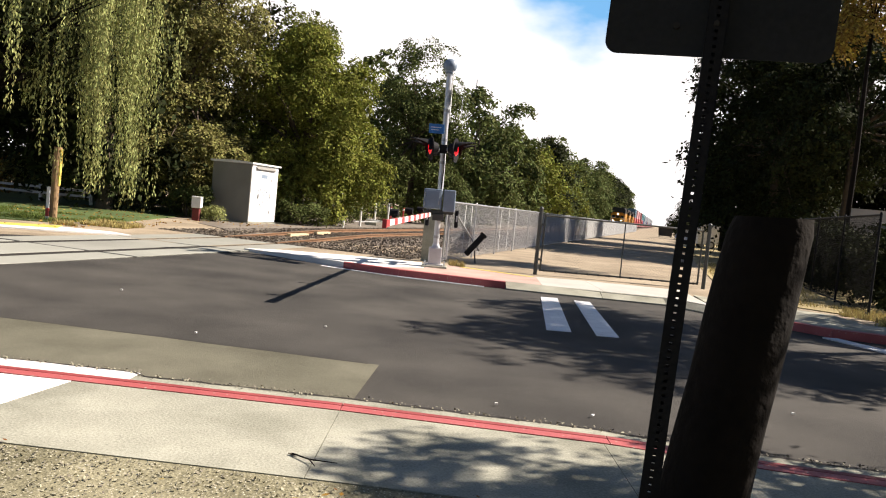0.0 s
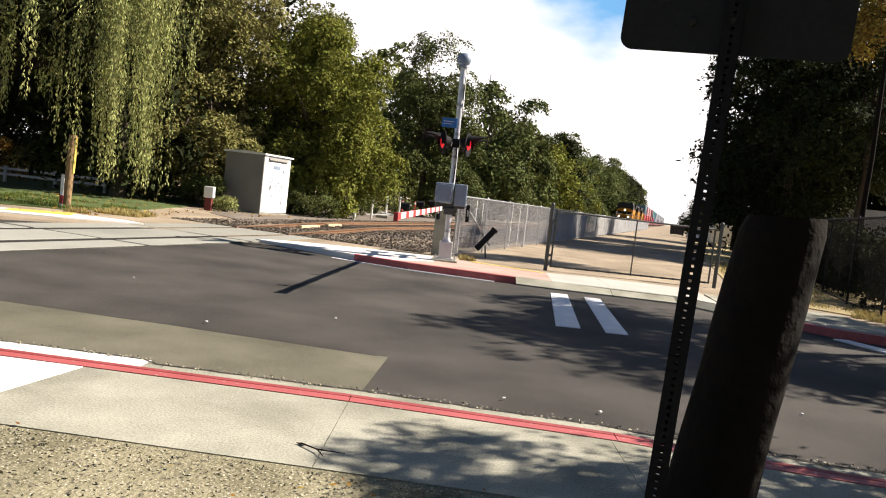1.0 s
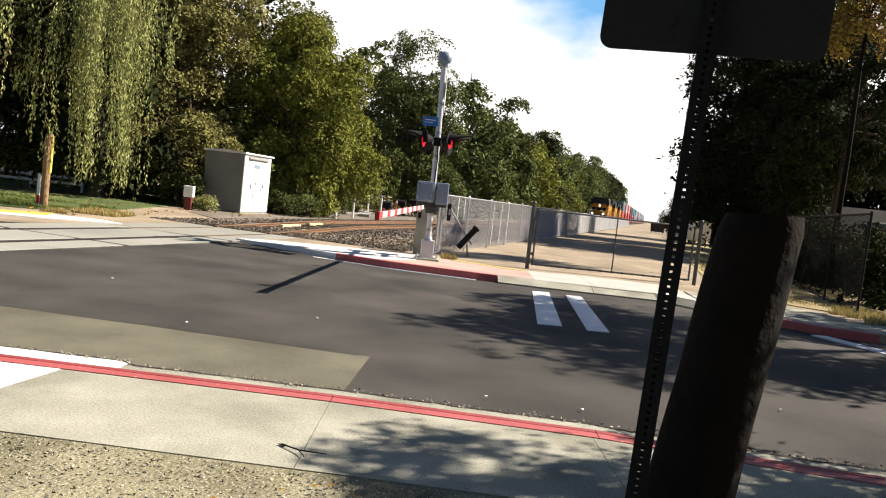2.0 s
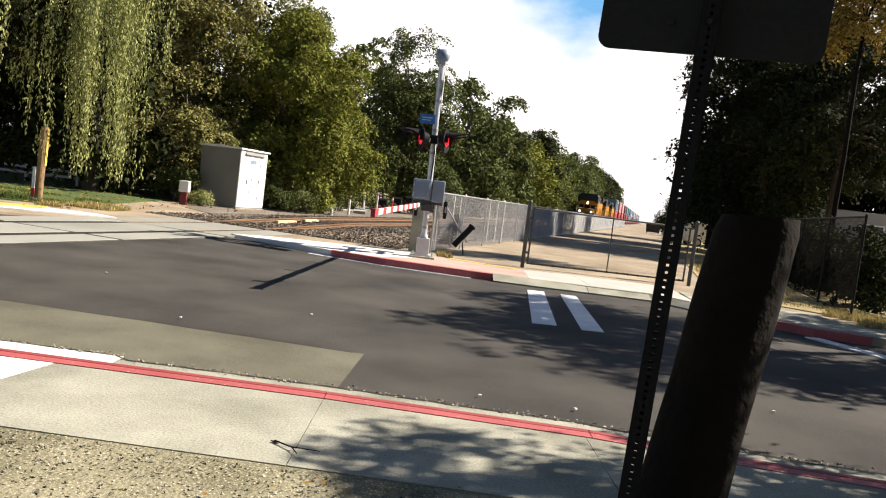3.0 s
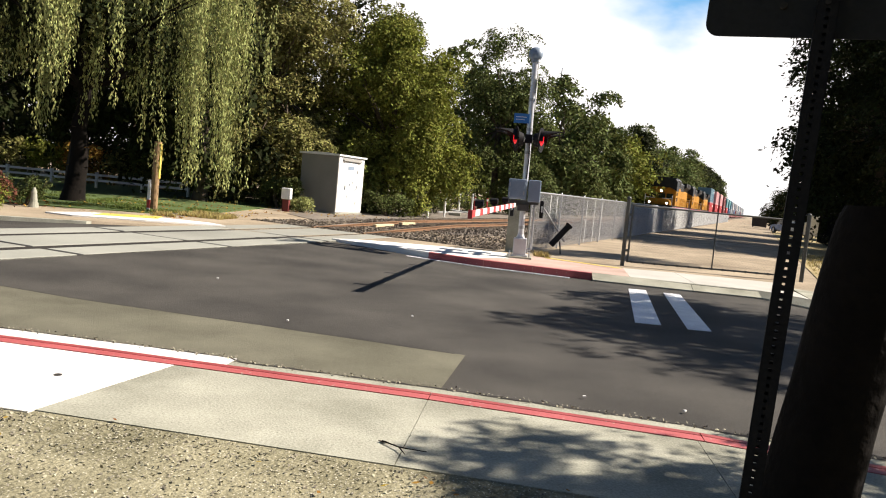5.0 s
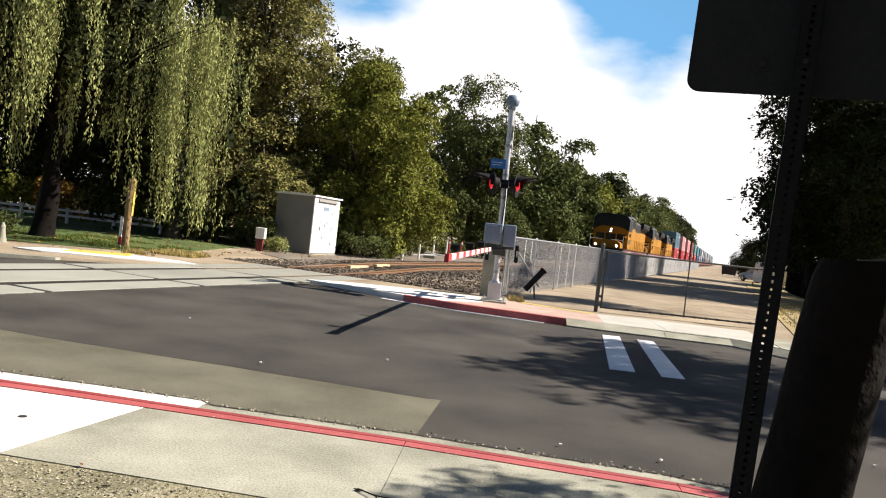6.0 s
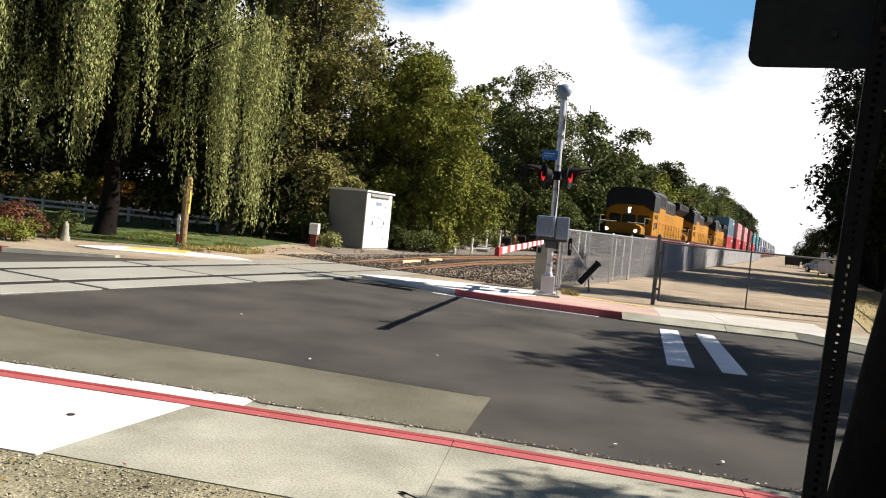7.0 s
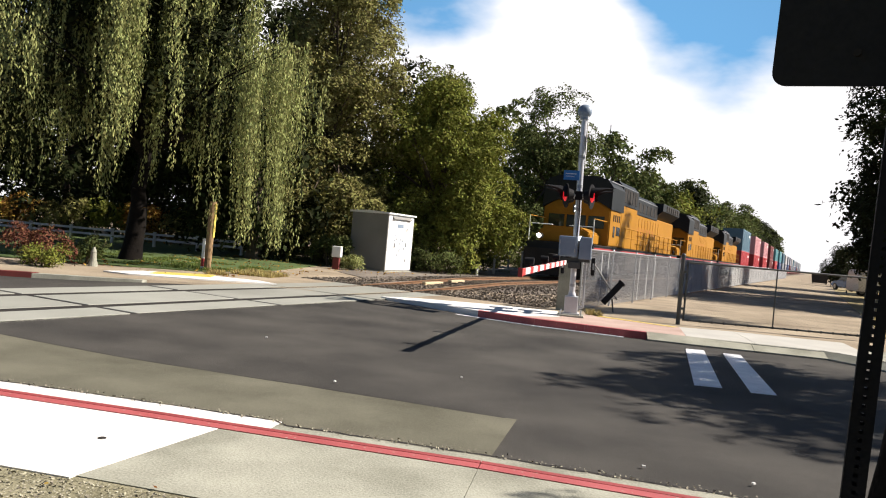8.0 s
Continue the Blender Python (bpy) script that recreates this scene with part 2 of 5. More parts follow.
def prism(bm, pts, z0, z1):
    """A flat outline (x, y) raised from z0 to z1."""
    low, high = [bm.verts.new((x, y, z0)) for x, y in pts], [bm.verts.new((x, y, z1)) for x, y in pts]
    bm.faces.new(high)
    bm.faces.new(low[::-1])
    for i in range(len(pts)):
        j = (i + 1) % len(pts)
        bm.faces.new((low[i], low[j], high[j], high[i]))
    bmesh.ops.recalc_face_normals(bm, faces=bm.faces[:])
    return bm


def profile(bm, pts, y0, y1):
    """An outline (x, z) drawn out along y."""
    a, b = [bm.verts.new((x, y0, z)) for x, z in pts], [bm.verts.new((x, y1, z)) for x, z in pts]
    bm.faces.new(a)
    bm.faces.new(b[::-1])
    for i in range(len(pts)):
        j = (i + 1) % len(pts)
        bm.faces.new((a[i], b[i], b[j], a[j]))
    bmesh.ops.recalc_face_normals(bm, faces=bm.faces[:])
    return bm


def mesh_of(name, bm, mat, smooth=False):
    me = bpy.data.meshes.new(name)
    bm.to_mesh(me)
    bm.free()
    me.materials.append(mat)
    if smooth:
        for f in me.polygons:
            f.use_smooth = True
    return me


def part(name, bm, mat, parent=None, label="", m=None, smooth=False):
    ob = new(name, mesh_of(name, bm, mat, smooth) if isinstance(bm, bmesh.types.BMesh) else bm)
    if parent is not None:
        ob.parent = parent
    if m is not None:
        ob.matrix_basis = m
    return tagged(ob, label)


def thing(name, m, label, category, group="", kind=""):
    ob = new(name)
    ob.empty_display_size = 0.2
    ob.matrix_basis = m
    return tagged(ob, label, category, group, kind)


def B():
    return bmesh.new()


def quads(name, corners, mat):
    """One mesh of loose four-cornered pieces; corners is an array n x 4 x 3."""
    n = len(corners)
    me = bpy.data.meshes.new(name)
    me.vertices.add(n * 4)
    me.vertices.foreach_set("co", np.ascontiguousarray(corners, dtype=np.float32).ravel())
    me.loops.add(n * 4)
    me.loops.foreach_set("vertex_index", np.arange(n * 4, dtype=np.int32))
    me.polygons.add(n)
    me.polygons.foreach_set("loop_start", np.arange(0, n * 4, 4, dtype=np.int32))
    me.materials.append(mat)
    me.update(calc_edges=True)
    me.validate()
    return me


def leaves(points, outward, length, width, rng, droop=0.3, jitter=0.75):
    """Small lance-shaped pieces at the points, turned at random but mostly facing outward."""
    n = len(points)
    nrm = outward + rng.normal(0, jitter, (n, 3))
    nrm /= np.linalg.norm(nrm, axis=1, keepdims=True) + 1e-9
    axis = rng.normal(0, 1, (n, 3)) + np.array([0, 0, -droop])
    axis -= nrm * (axis * nrm).sum(1, keepdims=True)
    axis /= np.linalg.norm(axis, axis=1, keepdims=True) + 1e-9
    side = np.cross(nrm, axis)
    ln = length * rng.uniform(0.6, 1.3, (n, 1))
    wd = width * rng.uniform(0.6, 1.3, (n, 1))
    return np.stack([points - axis * ln / 2, points + side * wd / 2 - axis * ln * 0.05, points + axis * ln / 2, points - side * wd / 2 - axis * ln * 0.05], axis=1)


def crown_mesh(name, clumps, count, length, width, mat, seed, droop=0.3):
    """Foliage gathered in clumps (x, y, z, radius): leafy sprays on the skin of each clump, with dark gaps between them and some that stick out."""
    rng = np.random.default_rng(seed)
    c = np.array(clumps, dtype=float)
    wgt = c[:, 3] ** 2
    per = 36
    sprays = max(1, count // per)
    pick = rng.choice(len(c), sprays, p=wgt / wgt.sum())
    d = rng.normal(0, 1, (sprays, 3)) + np.array([0, 0, 0.2])
    d /= np.linalg.norm(d, axis=1, keepdims=True)
    reach = np.where(rng.random(sprays) < 0.14, rng.uniform(1.05, 1.32, sprays), rng.uniform(0.5, 1.08, sprays))
    centre = c[pick, :3] + d * (c[pick, 3] * reach)[:, None] * np.array([1, 1, 0.82])
    up = d + np.array([0, 0, 0.7])
    up /= np.linalg.norm(up, axis=1, keepdims=True)
    wide = np.maximum(0.2 * c[pick, 3], 1.2 * length) * rng.uniform(0.6, 1.35, sprays)
    off = rng.normal(0, 1, (sprays, per, 3))
    flat = off - 0.72 * (off * up[:, None, :]).sum(2, keepdims=True) * up[:, None, :]
    pts = centre[:, None, :] + flat * wide[:, None, None]
    pts[:, :, 2] -= 0.22 * (flat[:, :, :2] ** 2).sum(2) * wide[:, None]
    return quads(name, leaves(pts.reshape(-1, 3), np.repeat(up, per, axis=0), length, width, rng, droop, 0.5), mat)


def clump_set(rng, rx, ry, z0, z1, n, size, taper=0.6, top=1.0):
    """Clumps spread through a rounded crown, low and wide to high and narrow."""
    out = []
    while len(out) < n:
        x, y, h = rng.uniform(-1, 1), rng.uniform(-1, 1), rng.uniform(0, 1)
        lim = math.sqrt(max(0.0, 1 - (abs(h - 0.42) / 0.62) ** 2)) * (1 - (1 - taper) * h)
        if x * x + y * y < lim * lim:
            out.append((x * rx, y * ry, z0 + h * (z1 - z0), size * rng.uniform(0.65, 1.3)))
    return out


def limbs(bm, base, clumps, r, rng, fork, lean=(0, 0), every=1):
    """A tapered, slightly bent trunk and limbs that reach into the clumps."""
    k, last = 6, Vector(base)
    top = Vector((base[0] + lean[0], base[1] + lean[1], fork))
    for i in range(k):
        f = (i + 1) / k
        nxt = Vector(base).lerp(top, f) + Vector((rng.uniform(-1, 1), rng.uniform(-1, 1), 0)) * r * 0.25
        rod(bm, last, nxt, r * (1.25 - 0.55 * (i / k)) if i else r * 1.5, r * (1.25 - 0.55 * f), 12, caps=False)
        last = nxt
    for c in clumps[::every]:
        p = Vector(c[:3])
        mid = last.lerp(p, 0.5) + Vector((rng.uniform(-0.3, 0.3), rng.uniform(-0.3, 0.3), rng.uniform(0, 0.6)))
        rod(bm, last, mid, r * 0.38, r * 0.22, 6, caps=False)
        rod(bm, mid, p, r * 0.22, r * 0.05, 5, caps=False)
    return bm


def tree(name, x, y, spread, z0, z1, label, mat, seed, n=26, count=16000, leaf=0.17, trunk=0.2, size=None, taper=0.6, bark=None, ground=0.1, group="", lean=(0, 0), turn=0, shift=(0, 0)):
    rng = random.Random(seed)
    t = thing(name, pose(x, y, ground, 0, 0, turn), label, "tree", group)
    cl = clump_set(rng, spread, spread, z0, z1, n, size or spread * 0.34, taper)
    cl = [(c[0] + shift[0], c[1] + shift[1], c[2], c[3]) for c in cl]
    part("crown", crown_mesh("crown", cl, count, leaf, leaf * 0.5, mat, seed), None, t)
    part("trunk", limbs(B(), (0, 0, -0.1), cl, trunk, rng, z0 + (z1 - z0) * 0.3, lean, 2), bark or BARK, t, smooth=True)
    return t


def bush(name, x, y, rx, ry, h, label, mat, seed, count=2500, leaf=0.08, ground=0.1, n=14, group=""):
    rng = random.Random(seed)
    t = thing(name, pose(x, y, ground), label, "bush", group)
    cl = [(rng.uniform(-1, 1) * rx * 0.7, rng.uniform(-1, 1) * ry * 0.7, h * rng.uniform(0.25, 0.75), h * rng.uniform(0.22, 0.36)) for _ in range(n)]
    part("foliage", crown_mesh("foliage", cl, count, leaf, leaf * 0.5, mat, seed), None, t)
    b = B()
    for c in cl[::2]:
        rod(b, (c[0] * 0.2, c[1] * 0.2, -0.05), c[:3], 0.025, 0.008, 5)
    part("stems", b, BARK, t)
    return t


# the railway's own axes: u across it to the right, s along it away from the street
TA = 15.8
TD, TN = Vector((math.sin(radians(TA)), math.cos(radians(TA)))), Vector((math.cos(radians(TA)), -math.sin(radians(TA))))
TRACK_U = -10.0


def tr(u, s):
    return (TN.x * u + TD.x * s, TN.y * u + TD.y * s)


def tpose(u, s, z=0.0):
    x, y = tr(u, s)
    return pose(x, y, z, 0, 0, -TA)


def line_y(pts, x):
    """y of a broken line at x."""
    for (x0, y0), (x1, y1) in zip(pts, pts[1:]):
        if x <= x1:
            return y0 + (y1 - y0) * (x - x0) / (x1 - x0)
    return pts[-1][1]


CONCRETE_PALE = material("pale_concrete", (0.32, 0.31, 0.28), (0.50, 0.49, 0.44), 0.85, 1.1, 110, 0.3)
PINK_CONCRETE = material("pink_stained_concrete", (0.32, 0.215, 0.175), (0.50, 0.37, 0.31), 0.85, 1.4, 90, 0.25, spread=0.3)
DULLRED = material("dull_red_kerb_paint", (0.10, 0.016, 0.014), (0.19, 0.034, 0.028), 0.8, 3.0, 70, 0.3)

# ---- ground, road, pavements ----
NEAR = [(-400, 9.0), (-60, 5.6), (-8, 4.95), (-2.8, 4.86), (-0.55, 4.77), (1.1, 4.62), (2.0, 4.42), (2.7, 4.32), (8, 3.8), (60, -1), (400, -8)]
FAR = [(-400, 12), (-60, 9.5), (-20, 10.8), (-14, 12.0), (-10.8, 13.5), (-9.5, 14.2), (-8.5, 14.8), (-6.5, 15.9), (-4.4, 16.1), (-2.0, 15.1), (-0.85, 14.62), (0.8, 14.3), (2.0, 14.2), (4.2, 14.2), (5.3, 12.6),
       (6.1, 11.7), (7.2, 11.4), (14, 10.8), (60, 8), (400, 4)]


def sheet(name, rows, mat):
    """A sheet through rows of points that all have the same number of points."""
    me = bpy.data.meshes.new(name)
    w = len(rows[0])
    me.from_pydata([p for r in rows for p in r], [], [(i * w + j, i * w + j + 1, (i + 1) * w + j + 1, (i + 1) * w + j) for i in range(len(rows) - 1) for j in range(w - 1)])
    me.materials.append(mat)
    return me


xs = sorted({x for x, _ in NEAR + FAR} | {-2500.0, 2500.0} | {float(v) for v in range(-30, 31, 3)})
rows = [[(x, -2500.0, 0.09) for x in xs], [(x, line_y(NEAR, x) - 0.3, 0.09) for x in xs], [(x, line_y(NEAR, x) - 0.2, -0.05) for x in xs],
        [(x, line_y(FAR, x) + 0.15, -0.05) for x in xs], [(x, line_y(FAR, x) + 0.25, 0.09) for x in xs], [(x, 2500.0, 0.09) for x in xs]]
tagged(new("ground", sheet("ground", rows, DIRT)), "bare tan dirt with dry litter beside road and railway", "ground", kind="structure")


def strip(name, x0, x1, off0, off1, line, z0, z1, mat, parent=None, step=1.0):
    """A band along a kerb line between two distances from it, with a thickness."""
    cut = sorted({x0, x1} | {x for x, _ in line if x0 < x < x1})
    b = B()
    prism(b, [(x, line_y(line, x) + off0) for x in cut] + [(x, line_y(line, x) + off1) for x in cut[::-1]], z0, z1)
    return b


def hump(x, y):
    """The street climbs a little to the rails."""
    d = min(1.0, max(0.0, (abs(TN.x * x + TN.y * y - TRACK_U) - 1.6) / 2.6))
    return RISE * (1 - d * d * (3 - 2 * d)) * (1.0 if y > 0 else 0.0)


RISE = 0.06
road_x = sorted({x for x in xs if -400 <= x <= 400} | {round(-24 + 0.6 * i, 2) for i in range(60)})
CUTS = [i / 14 for i in range(15)]


def across(x, f):
    y = line_y(NEAR, x) * (1 - f) + (line_y(FAR, x) + 0.1) * f
    return (x, y, hump(x, y) + 0.02 * math.sin(math.pi * f))


road = tagged(new("road", sheet("road", [[across(x, f) for x in road_x] for f in CUTS], ASPHALT)), "dark grey asphalt street crossing the railway", "road", kind="structure")

# older, lighter lane beside the near kerb
EDGE = [(-9.0, 7.45), (-5.4, 7.05), (-4.03, 6.9), (-2.65, 6.75), (-0.50, 6.46)]
lane_x = [round(-9.0 + 0.5 * i, 2) for i in range(17)] + [-0.57]


def lane(x, f):
    y = (line_y(NEAR, x) + 0.02) * (1 - f) + line_y(EDGE, x) * f
    return (x + 0.1 * f * (x > -0.6), y, hump(x, y) + 0.028)


part("asphalt_patch", sheet("asphalt_patch", [[lane(x, f) for x in lane_x] for f in (0, 0.25, 0.5, 0.75, 1)], ASPHALT_OLD), None, road, "older brownish worn asphalt lane")
part("seam", sheet("seam", [[(x, line_y(EDGE, x) + d + 0.006 * math.sin(7 * x), hump(x, line_y(EDGE, x)) + 0.0285) for x in lane_x] for d in (-0.012, 0.014)], UNDER), None, road, "dark open joint along the asphalt lane")
# concrete gutter
part("gutter", strip("gutter", -9.0, -2.1, 0.0, 0.55, NEAR, -0.02, 0.036, CONCRETE_NEW), CONCRETE_NEW, road, "pale new concrete gutter")
part("gutter", strip("gutter", -2.1, 9.0, 0.0, 0.47, NEAR, -0.02, 0.034, CONCRETE), CONCRETE, road, "grey concrete gutter edge")
# ragged dark joint between gutter and asphalt, with crumbs of asphalt and dry leaves in it
rj = random.Random(33)
joint_x = [round(-6.0 + 0.12 * i, 2) for i in range(115)]
lip = [(0.555 if x < -2.1 else 0.475, rj.uniform(0.004, 0.022), rj.uniform(0.004, 0.028)) for x in joint_x]
part("seam", sheet("seam", [[(x, line_y(NEAR, x) + o - a, 0.0375) for x, (o, a, c) in zip(joint_x, lip)], [(x, line_y(NEAR, x) + o + c, 0.0375) for x, (o, a, c) in zip(joint_x, lip)]], UNDER), None, road, "dark ragged joint along the gutter")
rng = np.random.default_rng(34)
n = 900
gx = rng.uniform(-6, 7, n)
gy = np.array([line_y(NEAR, v) + (0.555 if v < -2.1 else 0.475) for v in gx]) + rng.normal(0.01, 0.03, n)
tagged(part("crumbs", quads("crumbs", leaves(np.stack([gx, gy, np.full(n, 0.043)], 1), np.tile(np.array([0, 0, 1.5]), (n, 1)), 0.022, 0.016, rng, 0), PEBBLE), None, road, "crumbs of asphalt and dry litter along the joint"), kind="stuff")
# crosswalk bars
for p in ([(1.37, 9.47), (1.69, 9.50), (2.06, 13.32), (1.76, 13.28)], [(1.99, 9.40), (2.28, 9.42), (2.62, 13.23), (2.34, 13.22)], [(6.45, 9.8), (6.75, 9.9), (6.12, 11.55), (5.86, 11.5)]):
    part("road_marking", prism(B(), p, 0.0, 0.024), ROAD_WHITE, road, "worn white painted road bar")
part("road_marking", prism(B(), [(-4.0, 15.72), (-2.0, 14.95), (-0.85, 14.5), (0.8, 14.18), (0.8, 14.28), (-0.85, 14.6), (-2.0, 15.07), (-4.0, 15.85)], 0.0, 0.012), ROAD_WHITE, road, "thin white edge line")

pave_near = tagged(new("pavement_near"), "concrete pavement slabs with a red-painted kerb", "pavement", kind="structure")
px = [-9.0, -7.2, -5.4, -3.8, -2.25]
for x0, x1 in zip(px, px[1:]):
    b = prism(B(), [(x0 + 0.004, 3.62 + 0.02 * x0), (x1 - 0.2 if x1 > -2.3 else x1 - 0.004, 3.50), (x1 - 0.004, line_y(NEAR, x1) - 0.165), (x0 + 0.004, line_y(NEAR, x0) - 0.165)], 0.0, 0.13)
    part("slab", b, CONCRETE_NEW, pave_near, "pale new concrete slab")
px = [-2.25, -0.55, 1.06, 2.7, 4.4, 6.1, 8.0]
for x0, x1 in zip(px, px[1:]):
    b = prism(B(), [(x0 - 0.19 if x0 < -2.2 else x0 + 0.004, 3.42 - 0.09 * x0 * 0.6), (x1 - 0.0015, 3.42 - 0.09 * x1 * 0.6), (x1 - 0.0015, line_y(NEAR, x1) - 0.165), (x0 + 0.0015, line_y(NEAR, x0) - 0.165)], 0.0, 0.128)
    part("slab", b, CONCRETE, pave_near, "old grey concrete slab")
for x0, x1 in ((-9, -5.9), (-5.9, -2.8), (-2.8, -0.55), (-0.55, 1.1), (1.1, 4.0), (4.0, 8.0)):
    part("kerb", strip("kerb", x0 + 0.003, x1 - 0.003, -0.16, 0.0, NEAR, -0.04, 0.133, RED_KERB), RED_KERB, pave_near, "kerb painted faded red")
    part("paint_edge", strip("paint_edge", x0 + 0.003, x1 - 0.003, -0.062, -0.008, NEAR, 0.12, 0.1355, RED_KERB), RED_WORN, pave_near, "darker red worn band on the kerb")

# gravel verge where the camera stands, with a pebbled surface
rng = np.random.default_rng(7)
b = prism(B(), [(-14, 3.70), (-2.3, 3.58), (8.2, 3.05), (8.2, -9), (-14, -9)], 0.02, 0.122)
verge = tagged(new("verge", mesh_of("verge", b, GRAVEL)), "sandy gravel verge with dry litter", "ground", kind="structure")
n = 16000
cx, cy = rng.uniform(-6, 3, n), 3.48 - rng.random(n) ** 1.4 * 2.6
keep = cy < 3.50 - 0.052 * (cx + 2.3)
cx, cy = cx[keep], cy[keep]
pts = np.stack([cx, cy, np.full(len(cx), 0.127)], 1)
up = np.tile(np.array([0, 0, 1.0]), (len(pts), 1))
tagged(new("pebbles", quads("pebbles", leaves(pts, up * 1.2, 0.017, 0.013, rng, 0), PEBBLE)), "loose pebbles and crumbs on the gravel verge", "gravel", kind="stuff")

pave_far = tagged(new("pavement_far"), "pale concrete pavement along the far kerb", "pavement", kind="structure")


def far_slab(name, pts, z, mat, label):
    part(name, prism(B(), pts, 0.0, z), mat, pave_far, label)


far_slab("slab", [(-4.3, 16.2), (-2.0, 15.25), (-1.2, 15.0), (-0.4, 15.75), (-0.5, 17.1), (-2.1, 17.1), (-3.6, 16.75)], 0.125, CONCRETE_NEW, "pale concrete slab")
far_slab("slab", [(-1.19, 14.95), (0.8, 14.5), (1.9, 14.4), (2.0, 16.2), (0.5, 16.9), (-0.39, 17.1), (-0.39, 15.75)], 0.127, PINK_CONCRETE, "concrete slab stained pinkish red")
far_slab("slab", [(1.91, 14.35), (3.1, 14.3), (3.1, 16.5), (2.0, 16.25)], 0.124, CONCRETE_PALE, "pale concrete slab")
far_slab("slab", [(3.11, 14.3), (4.4, 14.3), (4.9, 13.7), (5.2, 16.5), (3.11, 16.5)], 0.124, CONCRETE_PALE, "pale concrete slab")
far_slab("slab", [(4.92, 13.7), (5.5, 12.7), (6.3, 11.95), (7.3, 12.9), (7.4, 14.2), (5.2, 15.6)], 0.122, CONCRETE, "concrete slab")
far_slab("slab", [(6.32, 11.95), (7.3, 11.65), (9.5, 11.5), (9.8, 13.2), (7.31, 12.9)], 0.122, CONCRETE, "concrete slab")
for x0, x1 in ((-2.0, -0.85), (-0.85, 0.1), (0.1, 1.2)):
    part("kerb", strip("kerb", x0 + 0.003, x1 - 0.003, 0.0, 0.17, FAR, -0.04, 0.135, RED_KERB), RED_KERB, pave_far, "kerb painted red")
for x0, x1 in ((5.35, 6.1), (6.1, 6.9)):
    part("kerb", strip("kerb", x0 + 0.003, x1 - 0.003, 0.0, 0.2, FAR, -0.04, 0.135, RED_KERB), RED_KERB, pave_far, "kerb painted red")
def driveway_edge(x0, x1):
    """A sloped concrete edge that lets cars up to the gate."""
    cut = sorted({x0, x1} | {x for x, _ in FAR if x0 < x < x1})
    b = B()
    ring = [[b.verts.new((x, line_y(FAR, x) + d, z)) for d, z in ((-0.16, 0.004), (-0.16, 0.03), (0.16, 0.131), (0.16, 0.004))] for x in cut]
    for r0, r1 in zip(ring, ring[1:]):
        for k in range(4):
            b.faces.new((r0[k], r1[k], r1[(k + 1) % 4], r0[(k + 1) % 4]))
    b.faces.new(ring[0])
    b.faces.new(ring[-1][::-1])
    bmesh.ops.recalc_face_normals(b, faces=b.faces[:])
    part("driveway_edge", b, CONCRETE, pave_far, "sloped concrete driveway edge")


driveway_edge(1.21, 3.0)
driveway_edge(3.01, 5.3)
part("yellow_edge", prism(B(), [(0.35, 16.75), (1.85, 16.0), (1.95, 16.12), (0.45, 16.9)], 0.1, 0.133), YELLOW_PAINT, pave_far, "worn yellow line")

pave_left = tagged(new("pavement_garden"), "pale pavement with a yellow tactile strip beside the garden", "pavement", kind="structure")
part("slab", prism(B(), [(-7.0, 16.8), (-8.5, 15.95), (-9.9, 15.4), (-10.6, 15.5), (-10.3, 16.6), (-9.2, 17.2), (-7.6, 17.2)], 0.0, 0.12), CONCRETE_NEW, pave_left, "pale concrete slab")
part("tactile_strip", prism(B(), [(-9.8, 16.0), (-8.6, 16.7), (-8.9, 17.5), (-9.95, 16.7)], 0.1, 0.127), YELLOW_PAINT, pave_left, "yellow tactile paving")
for x0, x1 in ((-14, -12.4), (-12.4, -10.8)):
    part("kerb", strip("kerb", x0 + 0.003, x1 - 0.003, 0.0, 0.2, FAR, -0.04, 0.11, RED), DULLRED, pave_left, "kerb painted dark dull red")

part("kerb", strip("kerb", -10.797, -9.0, 0.0, 0.18, FAR, -0.04, 0.095, CONCRETE), CONCRETE, pave_left, "plain grey kerb")

# lawn of the garden, on the far side of the track
part_lawn = prism(B(), [(-40, 16.5), (-15, 16.3), (-11.5, 17.6), (-9.8, 18.6), (-9.2, 21.5), (-10.5, 34), (-40, 40)], 0.05, 0.115)
tagged(new("lawn", mesh_of("lawn", part_lawn, LAWN)), "mown green garden lawn in tree shade", "lawn", kind="structure")
# dry grass right of the gateway
tagged(new("dry_grass", mesh_of("dry_grass", prism(B(), [tr(1.5, 17.3), tr(3.9, 16.2), tr(9, 14), tr(9.5, 90), tr(1.5, 90)], 0.05, 0.11), DRY_GRASS)), "dry yellow grass strip along the fence", "grass", kind="structure")

# ---- railway ----
S0, S1 = 17.5, 700.0
RAMP = 6.0


def sink(s):
    """How far the track lies below its full height as it comes down to the street."""
    return 0.15 * max(0.0, 1 - max(0.0, s - (S0 - 0.4)) / RAMP)


def sloped(bm, y0, y1, cuts=4):
    """Lowers a long piece between y0 and y1 by the track's slope."""
    for k in range(1, cuts):
        bmesh.ops.bisect_plane(bm, geom=bm.verts[:] + bm.edges[:] + bm.faces[:], plane_co=(0, y0 + (y1 - y0) * k / cuts, 0), plane_no=(0, 1, 0))
    for v in bm.verts:
        v.co.z -= sink(v.co.y)
    return bm


